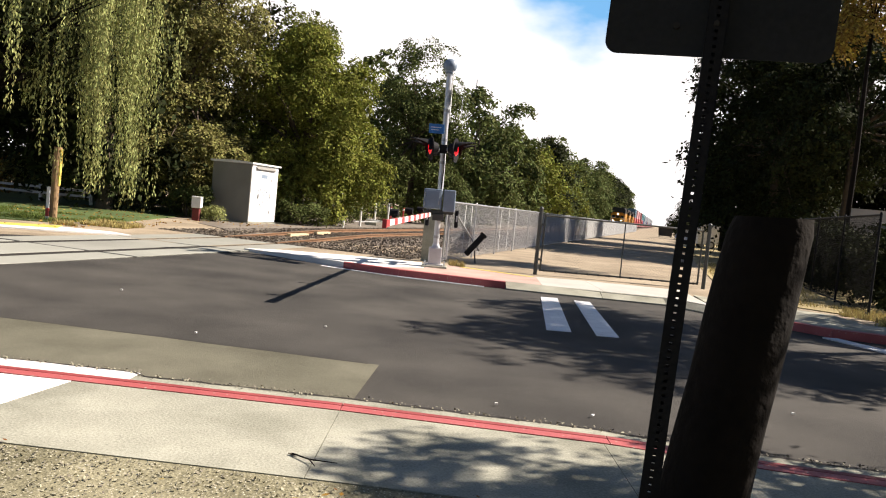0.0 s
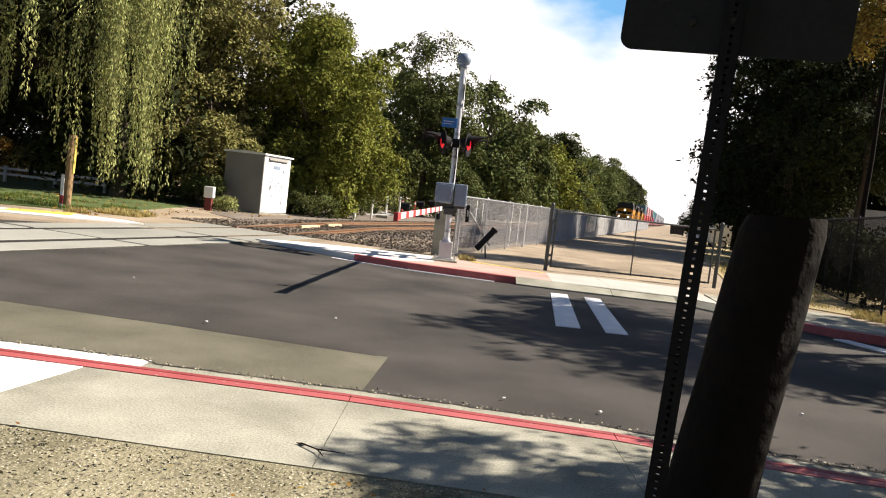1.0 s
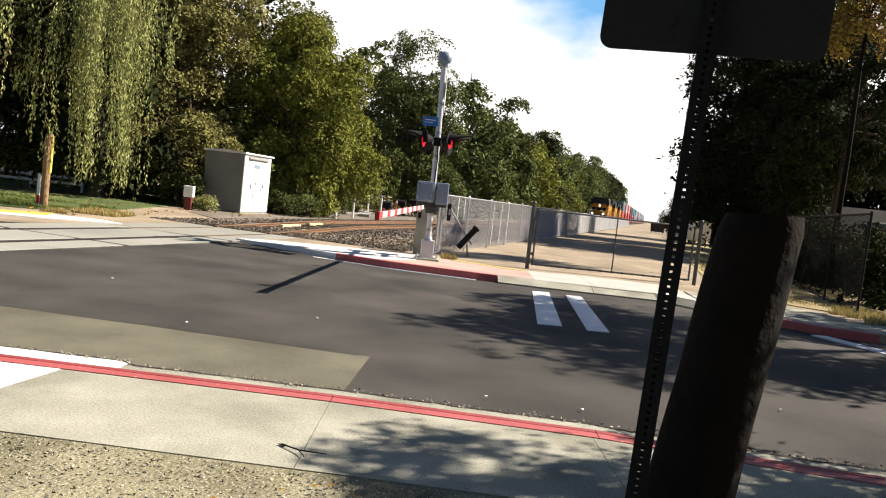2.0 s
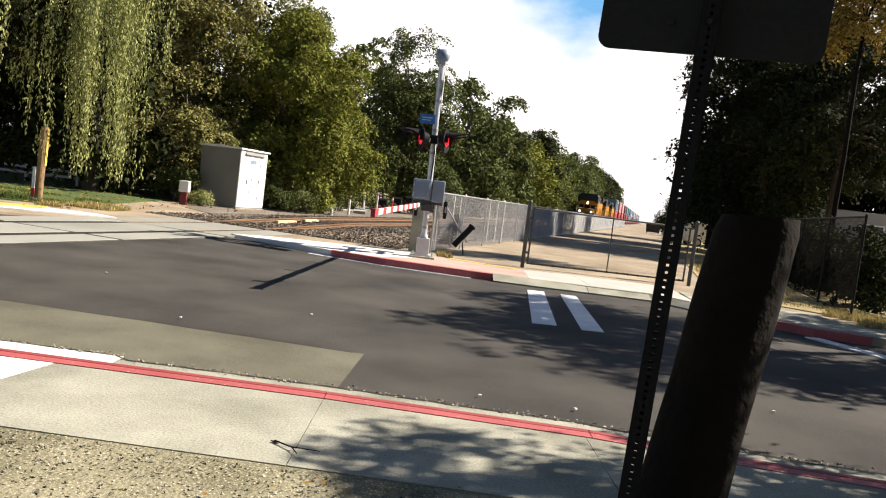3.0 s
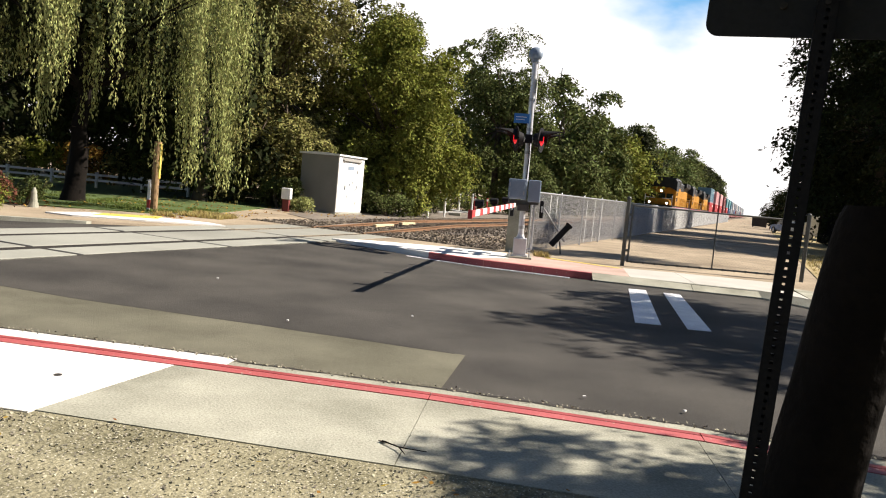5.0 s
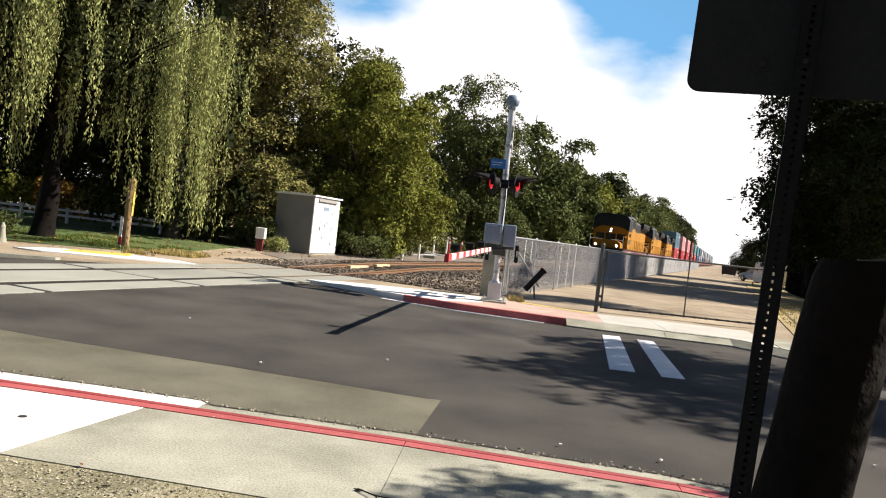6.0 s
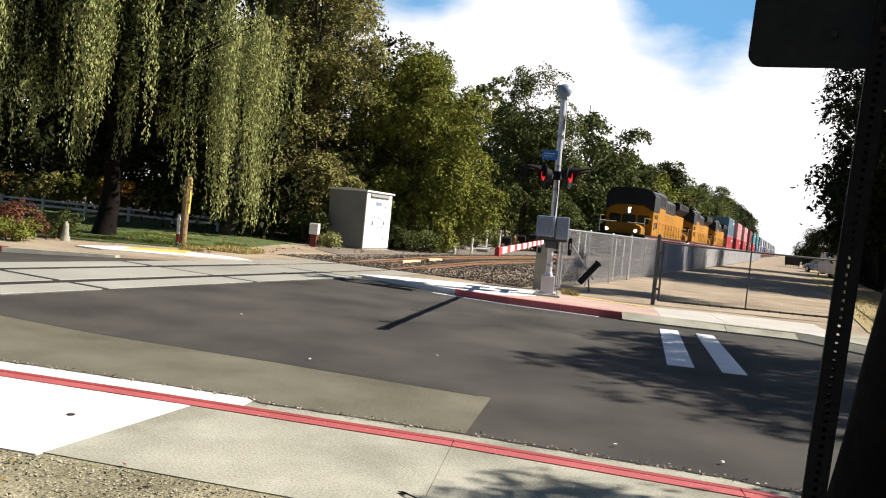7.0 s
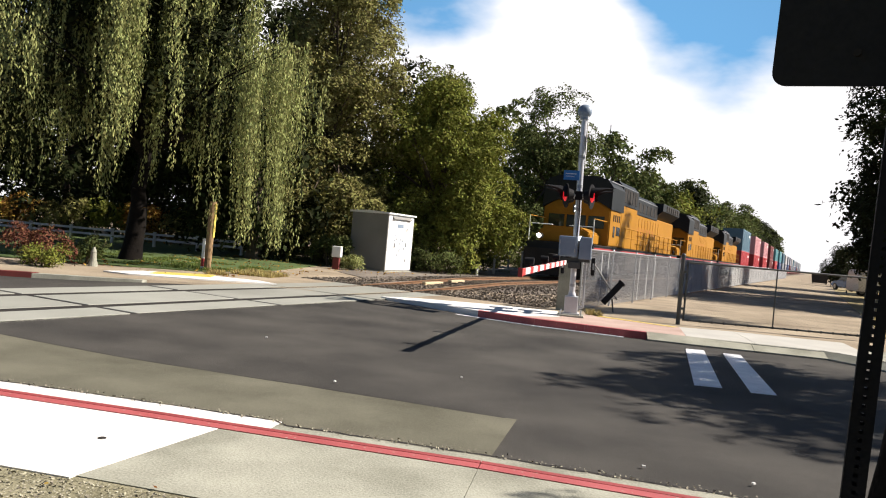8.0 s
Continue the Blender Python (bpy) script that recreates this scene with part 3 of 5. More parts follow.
railway = tagged(new("railway"), "single track with rusty rails on grey ballast", "railway", kind="structure")
railway.matrix_basis = tpose(TRACK_U, 0)
part("ballast_bed", profile(B(), [(-2.8, 0.0), (-1.6, 0.15), (1.6, 0.15), (3.4, 0.06), (4.2, 0.0)], S0 + RAMP, S1), BALLAST, railway, "grey crushed stone bed")
part("ballast_bed", sloped(profile(B(), [(-2.3, 0.0), (-1.6, 0.15), (1.6, 0.15), (3.4, 0.06), (4.2, 0.0)], S0 - 0.2, S0 + RAMP), S0 - 0.2, S0 + RAMP), BALLAST, railway, "grey crushed stone bed")
rngs = np.random.default_rng(11)
n = 34000
sx, sy = rngs.uniform(-2.8, 4.3, n), S0 - 0.3 + rngs.random(n) ** 1.6 * 45
hz = np.interp(sx, [-2.8, -1.6, 1.6, 3.4, 4.3], [0.09, 0.15, 0.15, 0.09, 0.09])
hz = hz - 0.15 * np.clip(1 - np.clip(sy - (S0 - 0.4), 0, None) / RAMP, 0, 1)
pts = np.stack([sx, sy, np.maximum(hz, 0.085) + 0.012], 1)
ballast_top = part("ballast_stones", quads("ballast_stones", leaves(pts, np.tile(np.array([0, 0, 0.9]), (n, 1)), 0.075, 0.06, rngs, 0), BALLAST), None, railway, "loose grey ballast stones")
tagged(ballast_top, kind="stuff")
tie = mesh_of("tie", box(B(), -1.3, 1.3, -0.115, 0.115, 0.0, 0.178, 0.012), TIE)
for i in range(90):
    part("tie", tie, None, railway, m=pose(random.uniform(-0.04, 0.04), S0 + 0.15 + i * 0.55, -sink(S0 + 0.15 + i * 0.55), 0, 0, random.uniform(-1, 1)))
RAIL_Z = 0.255
RAILP = [(-0.07, 0), (0.07, 0), (0.07, 0.015), (0.012, 0.03), (0.012, 0.115), (0.036, 0.122), (0.036, 0.15), (-0.036, 0.15), (-0.036, 0.122), (-0.012, 0.115), (-0.012, 0.03), (-0.07, 0.015)]
for side in (-0.753, 0.753):
    r = part("rail", profile(B(), [(side + x, RAIL_Z - 0.13 + z) for x, z in RAILP], S0 + RAMP, S1), RUST, railway, "brown rusty steel rail")
    part("rail_head", box(B(), side - 0.03, side + 0.03, S0 + RAMP, S1, RAIL_Z + 0.020, RAIL_Z + 0.0235), RAILTOP, r, "worn shiny rail head")
    r = part("rail", sloped(profile(B(), [(side + x, RAIL_Z - 0.13 + z) for x, z in RAILP], S0 - 0.4, S0 + RAMP), S0 - 0.4, S0 + RAMP), RUST, railway, "brown rusty steel rail")
    part("rail_head", sloped(box(B(), side - 0.03, side + 0.03, S0 - 0.4, S0 + RAMP, RAIL_Z + 0.020, RAIL_Z + 0.0235), S0 - 0.4, S0 + RAMP), RAILTOP, r, "worn shiny rail head")
    r2 = part("rail", box(B(), side - 0.034, side + 0.034, -30, S0 - 0.4, -0.1, RISE + 0.032), UNDER, railway, "dark rail sunk in the street")
    for i in range(24):
        part("joint_bar", box(B(), side + 0.014, side + 0.03, S0 + 7 + i * 11.9, S0 + 7.9 + i * 11.9, RAIL_Z - 0.09, RAIL_Z - 0.02), RUST, railway)
# pale timbers laid beside the rails
for u, s0, L in ((-0.55, 20.2, 1.2), (0.55, 19.4, 0.9), (-0.55, 22.0, 1.0), (0.58, 21.2, 0.8)):
    part("filler_timber", box(B(), u - 0.07, u + 0.07, s0, s0 + L, 0.10, 0.235, 0.012), CREAM_TIMBER, railway, "pale cream timber beside the rail", pose(0, 0, -sink(s0 + L / 2)))
# concrete crossing panels
pj = [-8.4, -5.2, -2.0, 1.2, 4.4, 7.6, 10.75, 14.0, 17.2]
for s0, s1 in zip(pj, pj[1:]):
    for x0, x1 in ((-1.58, -0.885), (-0.605, 0.605), (0.885, 1.58)):
        part("panel", box(B(), x0, x1, s0 + 0.055, s1 - 0.055, -0.06, RISE + 0.036, 0.006), PANEL, railway, m=pose(0, 0, random.uniform(-0.003, 0.003)))
    part("flangeway", box(B(), -0.84, -0.65, s0, s1, -0.07, RISE + 0.030), UNDER, railway, "dark rubber flangeway")
    part("flangeway", box(B(), 0.65, 0.84, s0, s1, -0.07, RISE + 0.030), UNDER, railway, "dark rubber flangeway")
part("panel_bed", box(B(), -1.58, 1.58, -8.4, 17.2, -0.08, RISE + 0.0285), UNDER, railway)


# dark cinder shoulder between the shed and the track
CINDER = material("cinder_dirt", (0.10, 0.086, 0.070), (0.23, 0.195, 0.155), 0.95, 1.1, 45, 0.9, spread=0.32)
tagged(new("cinder_shoulder", mesh_of("cinder_shoulder", prism(B(), [tr(-12.2, 19.6), tr(-13.0, 20.4), tr(-14.6, 21.6), tr(-15.6, 23.6), tr(-17.2, 26), tr(-17.5, 60), tr(-12.3, 60)], 0.03, 0.104), CINDER)), "dark grey cinder dirt beside the track", "ground", kind="structure")


# ---- crossing signal ----
def crossing_signal():
    t = thing("crossing_signal", pose(-0.2, 16.17, 0.125, 0, -1.0, 0), "silver railway crossing signal mast with lowered gate arm", "crossing signal")
    b = box(B(), -0.27, 0.27, -0.27, 0.27, -0.1, 0.04, 0.01)
    part("foundation", b, CONCRETE, t, "concrete foundation")
    b = box(box(B(), -0.14, 0.14, -0.14, 0.14, 0.06, 0.42, 0.015), -0.18, 0.18, -0.18, 0.18, 0.04, 0.075, 0.006)
    base = part("base_casting", b, ALU, t, "silver junction box base")
    for x in (-0.21, 0.21):
        for y in (-0.21, 0.21):
            part("bolt", rod(B(), (x, y, 0.03), (x, y, 0.12), 0.018, seg=6), GALV, base)
    part("mast", rod(rod(B(), (0, 0, 0.4), (0, 0, 4.15), 0.062, seg=16), (0, 0, 0.4), (0, 0, 0.5), 0.10, 0.07, 16), ALU, t, smooth=False)
    b = B()
    rod(b, (0, 0, 4.1), (0, 0, 4.18), 0.09, seg=16)
    bmesh.ops.create_uvsphere(b, u_segments=16, v_segments=10, radius=0.15, matrix=Matrix.Translation((0.0, -0.02, 4.27)) @ Matrix.Diagonal((1, 0.75, 1, 1)))
    part("bell", b, BOXGREY, t, "grey round warning bell", smooth=True)
    # edge-on crossbuck blades and their brackets
    for a in (45, -45):
        b = box(B(), -0.012, 0.0, -0.6, 0.6, -0.1, 0.1, 0.004)
        part("crossbuck_blade", b, WHITE, t, "white crossbuck blade", pose(0.085, 0, 3.62, a, 0, 0))
    part("bracket", box(B(), 0.0, 0.085, -0.05, 0.05, 3.3, 3.36), GALV, t)
    s = part("notice", box(B(), -0.34, -0.02, -0.085, -0.078, 2.83, 3.03, 0.002), BLUE, t, "small blue notice plate")
    part("lettering", box(B(), -0.30, -0.08, -0.0875, -0.0852, 2.95, 2.965), WHITE, s)
    part("lettering", box(B(), -0.30, -0.12, -0.0875, -0.0852, 2.90, 2.912), WHITE, s)
    # light pairs, facing up and down the street
    part("cross_arm", rod(B(), (-0.1, -0.42, 2.5), (-0.1, 0.42, 2.5), 0.03, seg=10), GALV, t)
    part("cross_arm", rod(B(), (0.1, -0.42, 2.5), (0.1, 0.42, 2.5), 0.03, seg=10), GALV, t)
    for sx in (-1, 1):
        for y in (-0.38, 0.38):
            head = part("light_head", rod(rod(B(), (sx * 0.12, y, 2.5), (sx * 0.26, y, 2.5), 0.10, 0.15, 20), (sx * 0.26, y, 2.5), (sx * 0.275, y, 2.5), 0.23, seg=24), BLACKSTEEL, t, "black flashing light head", pose(sx * 0.1, y, 2.5, 0, 0, -17 * sx) @ pose(-sx * 0.1, -y, -2.5))
            part("lens", rod(B(), (sx * 0.275, y, 2.5), (sx * 0.295, y, 2.5), 0.14, 0.11, 20), LENS, head, "glowing red lens")
            b = B()
            k = 14
            for i in range(k):
                a0, a1 = radians(-20 + 220 * i / k), radians(-20 + 220 * (i + 1) / k)
                cut = lambda a: 0.07 + 0.40 * max(0.0, math.sin(a)) ** 3
                q = [(sx * 0.28, y + 0.165 * math.cos(a0), 2.5 + 0.165 * math.sin(a0)), (sx * 0.28, y + 0.165 * math.cos(a1), 2.5 + 0.165 * math.sin(a1)),
                     (sx * (0.28 + cut(a1)), y + 0.165 * math.cos(a1), 2.5 + 0.165 * math.sin(a1)), (sx * (0.28 + cut(a0)), y + 0.165 * math.cos(a0), 2.5 + 0.165 * math.sin(a0))]
                b.faces.new([b.verts.new(v) for v in q])
            bmesh.ops.remove_doubles(b, verts=b.verts[:], dist=0.001)
            bmesh.ops.solidify(b, geom=b.faces[:], thickness=0.006)
            part("visor", b, BLACKSTEEL, head, "long black visor")
    # gate machine with its counterweights
    m = part("gate_machine", box(B(), -0.33, 0.05, -0.26, -0.06, 1.24, 1.66, 0.02), BOXGREY, t, "grey gate machine cabinet")
    part("gate_machine_door", box(B(), -0.29, 0.01, -0.272, -0.26, 1.28, 1.62, 0.006), BOXGREY, m)
    part("latch", box(B(), -0.02, 0.005, -0.285, -0.272, 1.33, 1.41, 0.004), GALV, m)
    part("relay_box", box(B(), 0.08, 0.34, -0.22, 0.08, 1.2, 1.66, 0.02), BOXGREY, t, "grey relay cabinet")
    part("conduit", rod(rod(B(), (0.24, -0.05, 0.2), (0.24, -0.05, 1.16), 0.022, seg=8), (0.24, -0.05, 0.2), (0.05, -0.05, 0.2), 0.022, seg=8), GALV, t)
    part("machine_bracket", box(box(B(), -0.30, 0.32, -0.12, 0.10, 1.14, 1.22, 0.01), -0.12, 0.12, -0.16, 0.14, 1.0, 1.14, 0.01), DARKSTEEL, t, "dark mounting bracket")
    for z in (1.34, 1.54):
        part("hinge", rod(B(), (-0.305, -0.275, z - 0.04), (-0.305, -0.275, z + 0.04), 0.012, seg=8), GALV, m)
    for z in (0.62, 2.2, 2.68, 3.3):
        part("mast_band", rod(B(), (0, 0, z), (0, 0, z + 0.06), 0.069, seg=16), GALV, t, "clamp band round the mast")
    part("junction_box", box(B(), -0.08, 0.08, -0.19, -0.065, 2.42, 2.6, 0.012), BLACKSTEEL, t, "black junction box between the light heads")
    part("cable", rod(rod(B(), (0.02, -0.075, 1.66), (0.04, -0.09, 2.1), 0.013, seg=6), (0.04, -0.09, 2.1), (0.03, -0.08, 2.42), 0.013, seg=6), BLACKSTEEL, t, "black cable")
    for x in (-0.24, 0.40):
        part("counterweight_arm", box(B(), x - 0.012, x + 0.012, -0.25, 0.75, 1.0, 1.12, 0.004), GALV, t)
        part("counterweight", box(B(), x - 0.04, x + 0.04, 0.45, 0.8, 0.86, 1.24, 0.02), BLACKSTEEL, t, "dark counterweight")
    # striped gate arm over the street
    arm = part("gate_arm", box(B(), -0.018, 0.018, -6.35, -0.25, -0.042, 0.042, 0.004), WHITE, t, "white and red striped gate arm", pose(-0.15, 0.0, 1.12, 0.8, 0, -4.0))
    for i in range(8):
        y0 = -6.35 + i * 0.76
        part("stripe", box(B(), -0.021, 0.021, y0, y0 + 0.30, -0.045, 0.045), RED, arm, "red stripe")
    part("end_plate", box(B(), -0.03, 0.03, -6.40, -6.35, -0.06, 0.055, 0.004), RED, arm, "red end plate")
    for y0 in (-5.6, -3.9, -2.2):
        part("arm_lamp", rod(rod(B(), (0, y0, 0.06), (0, y0, 0.13), 0.03, seg=8), (-0.06, y0, 0.13), (0.06, y0, 0.13), 0.05, seg=12), BLACKSTEEL, arm, "small arm lamp")
    return t


crossing_signal()


# ---- signal bungalow ----
def bungalow():
    t = thing("signal_bungalow", tpose(0, 0) @ Matrix.Identity(4), "white painted steel railway equipment shed with scrawled marks", "shed")
    t.matrix_basis = pose(-7.32, 27.7, 0.08, 0, 0, -TA)
    w, d, h = 1.62, 2.0, 2.2
    part("wall", box(B(), -w, 0, 0, d, 0.06, h, 0.02), SHED_SHADE_GREY, t)
    # whiter panel added so the sunlit side's brightness sits in the paint
    part("lit_side_panel", box(B(), 0.0, 0.012, 0.03, d - 0.03, 0.09, h - 0.02, 0.003), WHITE, t, "white door side, its sunlight put into the paint")
    part("plinth", box(B(), -w - 0.06, 0.06, -0.06, d + 0.06, -0.1, 0.06, 0.01), CONCRETE, t, "concrete plinth")
    roof = profile(B(), [(0.07, 0), (0.07, 0.06), (-w / 2, 0.10), (-w - 0.07, 0.06), (-w - 0.07, 0)], -0.07, d + 0.07)
    part("roof", roof, WHITE, t, "low white steel roof", pose(0, 0, h))
    b = profile(B(), [(0, 0), (0.09, 0), (0.0, 0.12)], 0.3, d - 0.3)
    part("rain_hood", b, SHED_SHADE_GREY, t, "small hood over the door", pose(0, 0, h - 0.16))
    door = part("door", box(B(), 0.0, 0.022, 0.42, 1.42, 0.16, h - 0.22, 0.006), WHITE, t, "white steel door")
    part("handle", box(B(), 0.022, 0.06, 0.52, 0.56, 0.95, 1.12, 0.006), GALV, door, "steel handle")
    for z in (0.4, 1.0, 1.6):
        part("hinge", rod(B(), (0.03, 1.44, z), (0.03, 1.44, z + 0.12), 0.018, seg=8), GALV, door)
    part("vent", box(B(), 0.022, 0.03, 0.7, 1.15, 1.72, 1.86, 0.003), BOXGREY, door)
    # unreadable scrawls
    r = random.Random(4)
    for y0, z0, hh in ((0.62, 1.25, 0.32), (1.02, 1.05, 0.28), (1.3, 0.95, 0.25), (0.8, 0.7, 0.2)):
        for _ in range(3):
            y1, z1 = y0 + r.uniform(-0.12, 0.12), z0 + r.uniform(0, hh)
            part("scrawl", rod(B(), (0.027, y1, z1), (0.027, y1 + r.uniform(-0.12, 0.12), z1 + r.uniform(-0.15, 0.15)), 0.014, seg=5), BOXGREY, door, "faint grey scrawl")
    return t


bungalow()


# ---- fences ----
def wire_mesh(bm_len, z0, z1, pitch, r, mat, name="chain_link"):
    """Diagonal wires of a chain-link panel from y 0 to bm_len, between heights z0 and z1, as thin ribbons of two faces each."""
    h = z1 - z0
    out = []
    for dirn in (1, -1):
        k = int((bm_len + h) / pitch)
        for i in range(k + 1):
            c = -h + i * pitch if dirn > 0 else i * pitch
            # y = c + dirn * t, z = z0 + t
            ta, tb = (max(0, -c), min(h, bm_len - c)) if dirn > 0 else (max(0, c - bm_len), min(h, c))
            if tb - ta < 0.02:
                continue
            ya, yb = c + dirn * ta, c + dirn * tb
            x = 0.004 * dirn
            za, zb = z0 + ta, z0 + tb
            out.append([(x, ya - r, za), (x, ya + r, za), (x, yb + r, zb), (x, yb - r, zb)])
            out.append([(x - r, ya, za), (x + r, ya, za), (x + r, yb, zb), (x - r, yb, zb)])
    return quads(name, np.array(out), mat)


def fence(name, m, length, h, label, pipe, wire, bay=3.0, pitch=0.075, r=0.0022, slats=False, rail_r=0.02, group="", bottom=True):
    t = thing(name, m, label, "fence", group)
    n = max(1, round(length / bay))
    for i in range(n + 1):
        y = length * i / n
        p = part("post", rod(B(), (0, y, -0.1), (0, y, h + 0.03), 0.024, seg=10), pipe, t)
        part("cap", rod(B(), (0, y, h + 0.03), (0, y, h + 0.06), 0.034, 0.012, 10), pipe, p)
    part("top_rail", rod(B(), (0, 0, h), (0, length, h), rail_r, seg=8), pipe, t)
    if bottom:
        part("bottom_rail", rod(B(), (0, 0, 0.06), (0, length, 0.06), rail_r * 0.7, seg=8), pipe, t)
    part("chain_link", wire_mesh(length, 0.04, h, pitch, r, wire), None, t, "woven wire mesh")
    if slats:
        rg = np.random.default_rng(3)
        ys = np.arange(0.05, length - 0.05, 0.085)
        ys = ys[rg.random(len(ys)) < slats]
        a = np.array([[(0.006, y, 0.05), (0.006, y + 0.06, 0.05), (0.006, y + 0.06, h - 0.03), (0.006, y, h - 0.03)] for y in ys])
        tagged(part("slats", quads("slats", a, SLAT), None, t, "grey upright privacy slats"), kind="stuff")
    return t


FU = -5.0
fence("fence", tpose(FU, 17.5, 0.1), 14.5, 1.46, "galvanised chain-link fence beside the track", GALV, MESHWIRE, r=0.0036, slats=0.07, bottom=False)
fence("fence", tpose(FU, 32.0, 0.1), 13.0, 1.46, "chain-link fence with a few grey slats beside the track", GALV, MESHWIRE, r=0.005, pitch=0.1, slats=0.2)
fence("fence", tpose(FU, 45.0, 0.1), 110.0, 1.46, "long chain-link fence with grey slats beside the track", GALV, MESHWIRE, bay=6.0, r=0.006, pitch=0.3, slats=0.92)
t = thing("fence_board", tpose(FU - 0.25, 17.2, 0.1), "pale grey board closing the fence end", "board")
part("board", box(B(), -0.2, 0.2, -0.02, 0.02, -0.1, 1.1, 0.01), CONCRETE, t)
part("batten", box(B(), 0.14, 0.19, -0.05, -0.02, -0.1, 1.45, 0.008), GALV, t)
t = thing("brace", tpose(FU + 0.05, 17.7, 0.1), "slanting steel fence brace", "brace")
part("rod", rod(B(), (0, 0, 1.35), (0.55, 1.0, 0.3), 0.02, seg=8), GALV, t)
fence("fence", tpose(4.0, 16.4, 0.1), 42.0, 2.0, "black chain-link fence along the dry grass strip", BLACKSTEEL, BLACKSTEEL, r=0.003, pitch=0.09, rail_r=0.022)


def gate(x, y, turn, length, label):
    t = thing("gate", pose(x, y, 0.12, 0, 0, turn), label, "gate", "driveway gate leaves")
    h = 1.36
    for y0 in (0.05, length - 0.05):
        part("upright", rod(B(), (0, y0, 0.06), (0, y0, h), 0.022, seg=10), DARKSTEEL, t)
    for z in (0.08, h - 0.02):
        part("gate_rail", rod(B(), (0, 0.05, z), (0, length - 0.05, z), 0.02, seg=10), DARKSTEEL, t)
    part("chain_link", wire_mesh(length, 0.08, h - 0.02, 0.075, 0.0012, DARKSTEEL), None, t, "woven wire mesh")
    for z in (0.3, 1.1):
        part("hinge", box(B(), -0.03, 0.03, -0.05, 0.06, z, z + 0.05, 0.004), DARKSTEEL, t)
    part("upright", rod(B(), (0, length / 2, 0.06), (0, length / 2, h), 0.016, seg=8), DARKSTEEL, t)
    for i in range(15):
        y0 = 0.15 + i * (length - 0.3) / 14
        part("tie_band", rod(B(), (0, y0, 0.055), (0, y0, 0.105), 0.027, seg=8), DARKSTEEL, t)
    return t


def gate_post(x, y, h=1.5):
    t = thing("gate_post", pose(x, y, 0.1), "dark steel gate post", "post", "driveway gate posts")
    p = part("post", rod(B(), (0, 0, -0.1), (0, 0, h), 0.045, seg=14), DARKSTEEL, t)
    bm = B()
    bmesh.ops.create_uvsphere(bm, u_segments=12, v_segments=6, radius=0.05, matrix=Matrix.Translation((0, 0, h)))
    part("cap", bm, DARKSTEEL, p, smooth=True)


gate_post(2.10, 17.3)
gate_post(6.15, 17.85)
gate(2.16, 17.31, -81.5, 3.95, "dark chain-link driveway gate leaf, closed")

# short brace and dark tube hung on the fence end
t = thing("signal_hood", pose(0.72, 18.9, 0.55, 0, 40, 20), "black tube leaning against the fence", "tube")
part("tube", rod(B(), (0, 0, -0.32), (0, 0, 0.32), 0.075, seg=14), BLACKSTEEL, t)
part("end_cap", rod(B(), (0, 0, 0.32), (0, 0, 0.36), 0.095, seg=14), BLACKSTEEL, t)
part("stand", rod(B(), (0.1, 0, -0.1), (0.42, 0, -0.38), 0.02, seg=8), DARKSTEEL, t)

# ---- sign on its perforated post ----
def street_sign():
    t = thing("street_sign", pose(0.765, 2.55, 0.1, 0, 1.6, 0), "street sign seen from behind on a perforated square steel post", "sign")
    hw, wall = 0.031, 0.003
    turn = -16
    # four walls, two of them pierced: strips beside the holes and bridges between them
    me_b = B()
    H, pitch, hole = 2.75, 0.0254, 0.0055
    for q in range(4):
        face = pose(0, 0, 0, 0, 0, turn + 90 * q)
        tmp = B()
        box(tmp, -hw, -hole, -hw, -hw + wall, 0, H)
        box(tmp, hole, hw, -hw, -hw + wall, 0, H)
        k = int(H / pitch)
        for i in range(k):
            z = i * pitch
            box(tmp, -hole, hole, -hw, -hw + wall, z + hole, z + pitch - hole)
        tmp.transform(face)
        me = bpy.data.meshes.new("tmp")
        tmp.to_mesh(me)
        tmp.free()
        me_b.from_mesh(me)
        bpy.data.meshes.remove(me)
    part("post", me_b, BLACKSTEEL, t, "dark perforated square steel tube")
    # plate with rounded corners
    w, z0, z1, r = 0.365, 1.935, 2.69, 0.045
    out = []
    for cx, cz, a0 in ((w - r, z0 + r, -90), (w - r, z1 - r, 0), (-w + r, z1 - r, 90), (-w + r, z0 + r, 180)):
        out += [(cx + r * math.cos(radians(a0 + i * 15)), cz + r * math.sin(radians(a0 + i * 15))) for i in range(7)]
    p = part("plate", profile(B(), out, 0.042, 0.045), SIGNBACK_SHADE, t, "bare back of the sign plate, shade put into its near-black grey", pose(0, 0, 0, 0, 0, -19))
    for z in (2.03, 2.55):
        part("bolt", rod(rod(B(), (0, -0.04, z), (0, 0.04, z), 0.005, seg=8), (0, -0.042, z), (0, -0.034, z), 0.010, seg=6), UNDER, p)
    part("bolt", rod(B(), (-0.13, 0.025, 2.035), (-0.13, 0.042, 2.035), 0.012, seg=6), UNDER, p, "dark steel bolt")
    return t


street_sign()


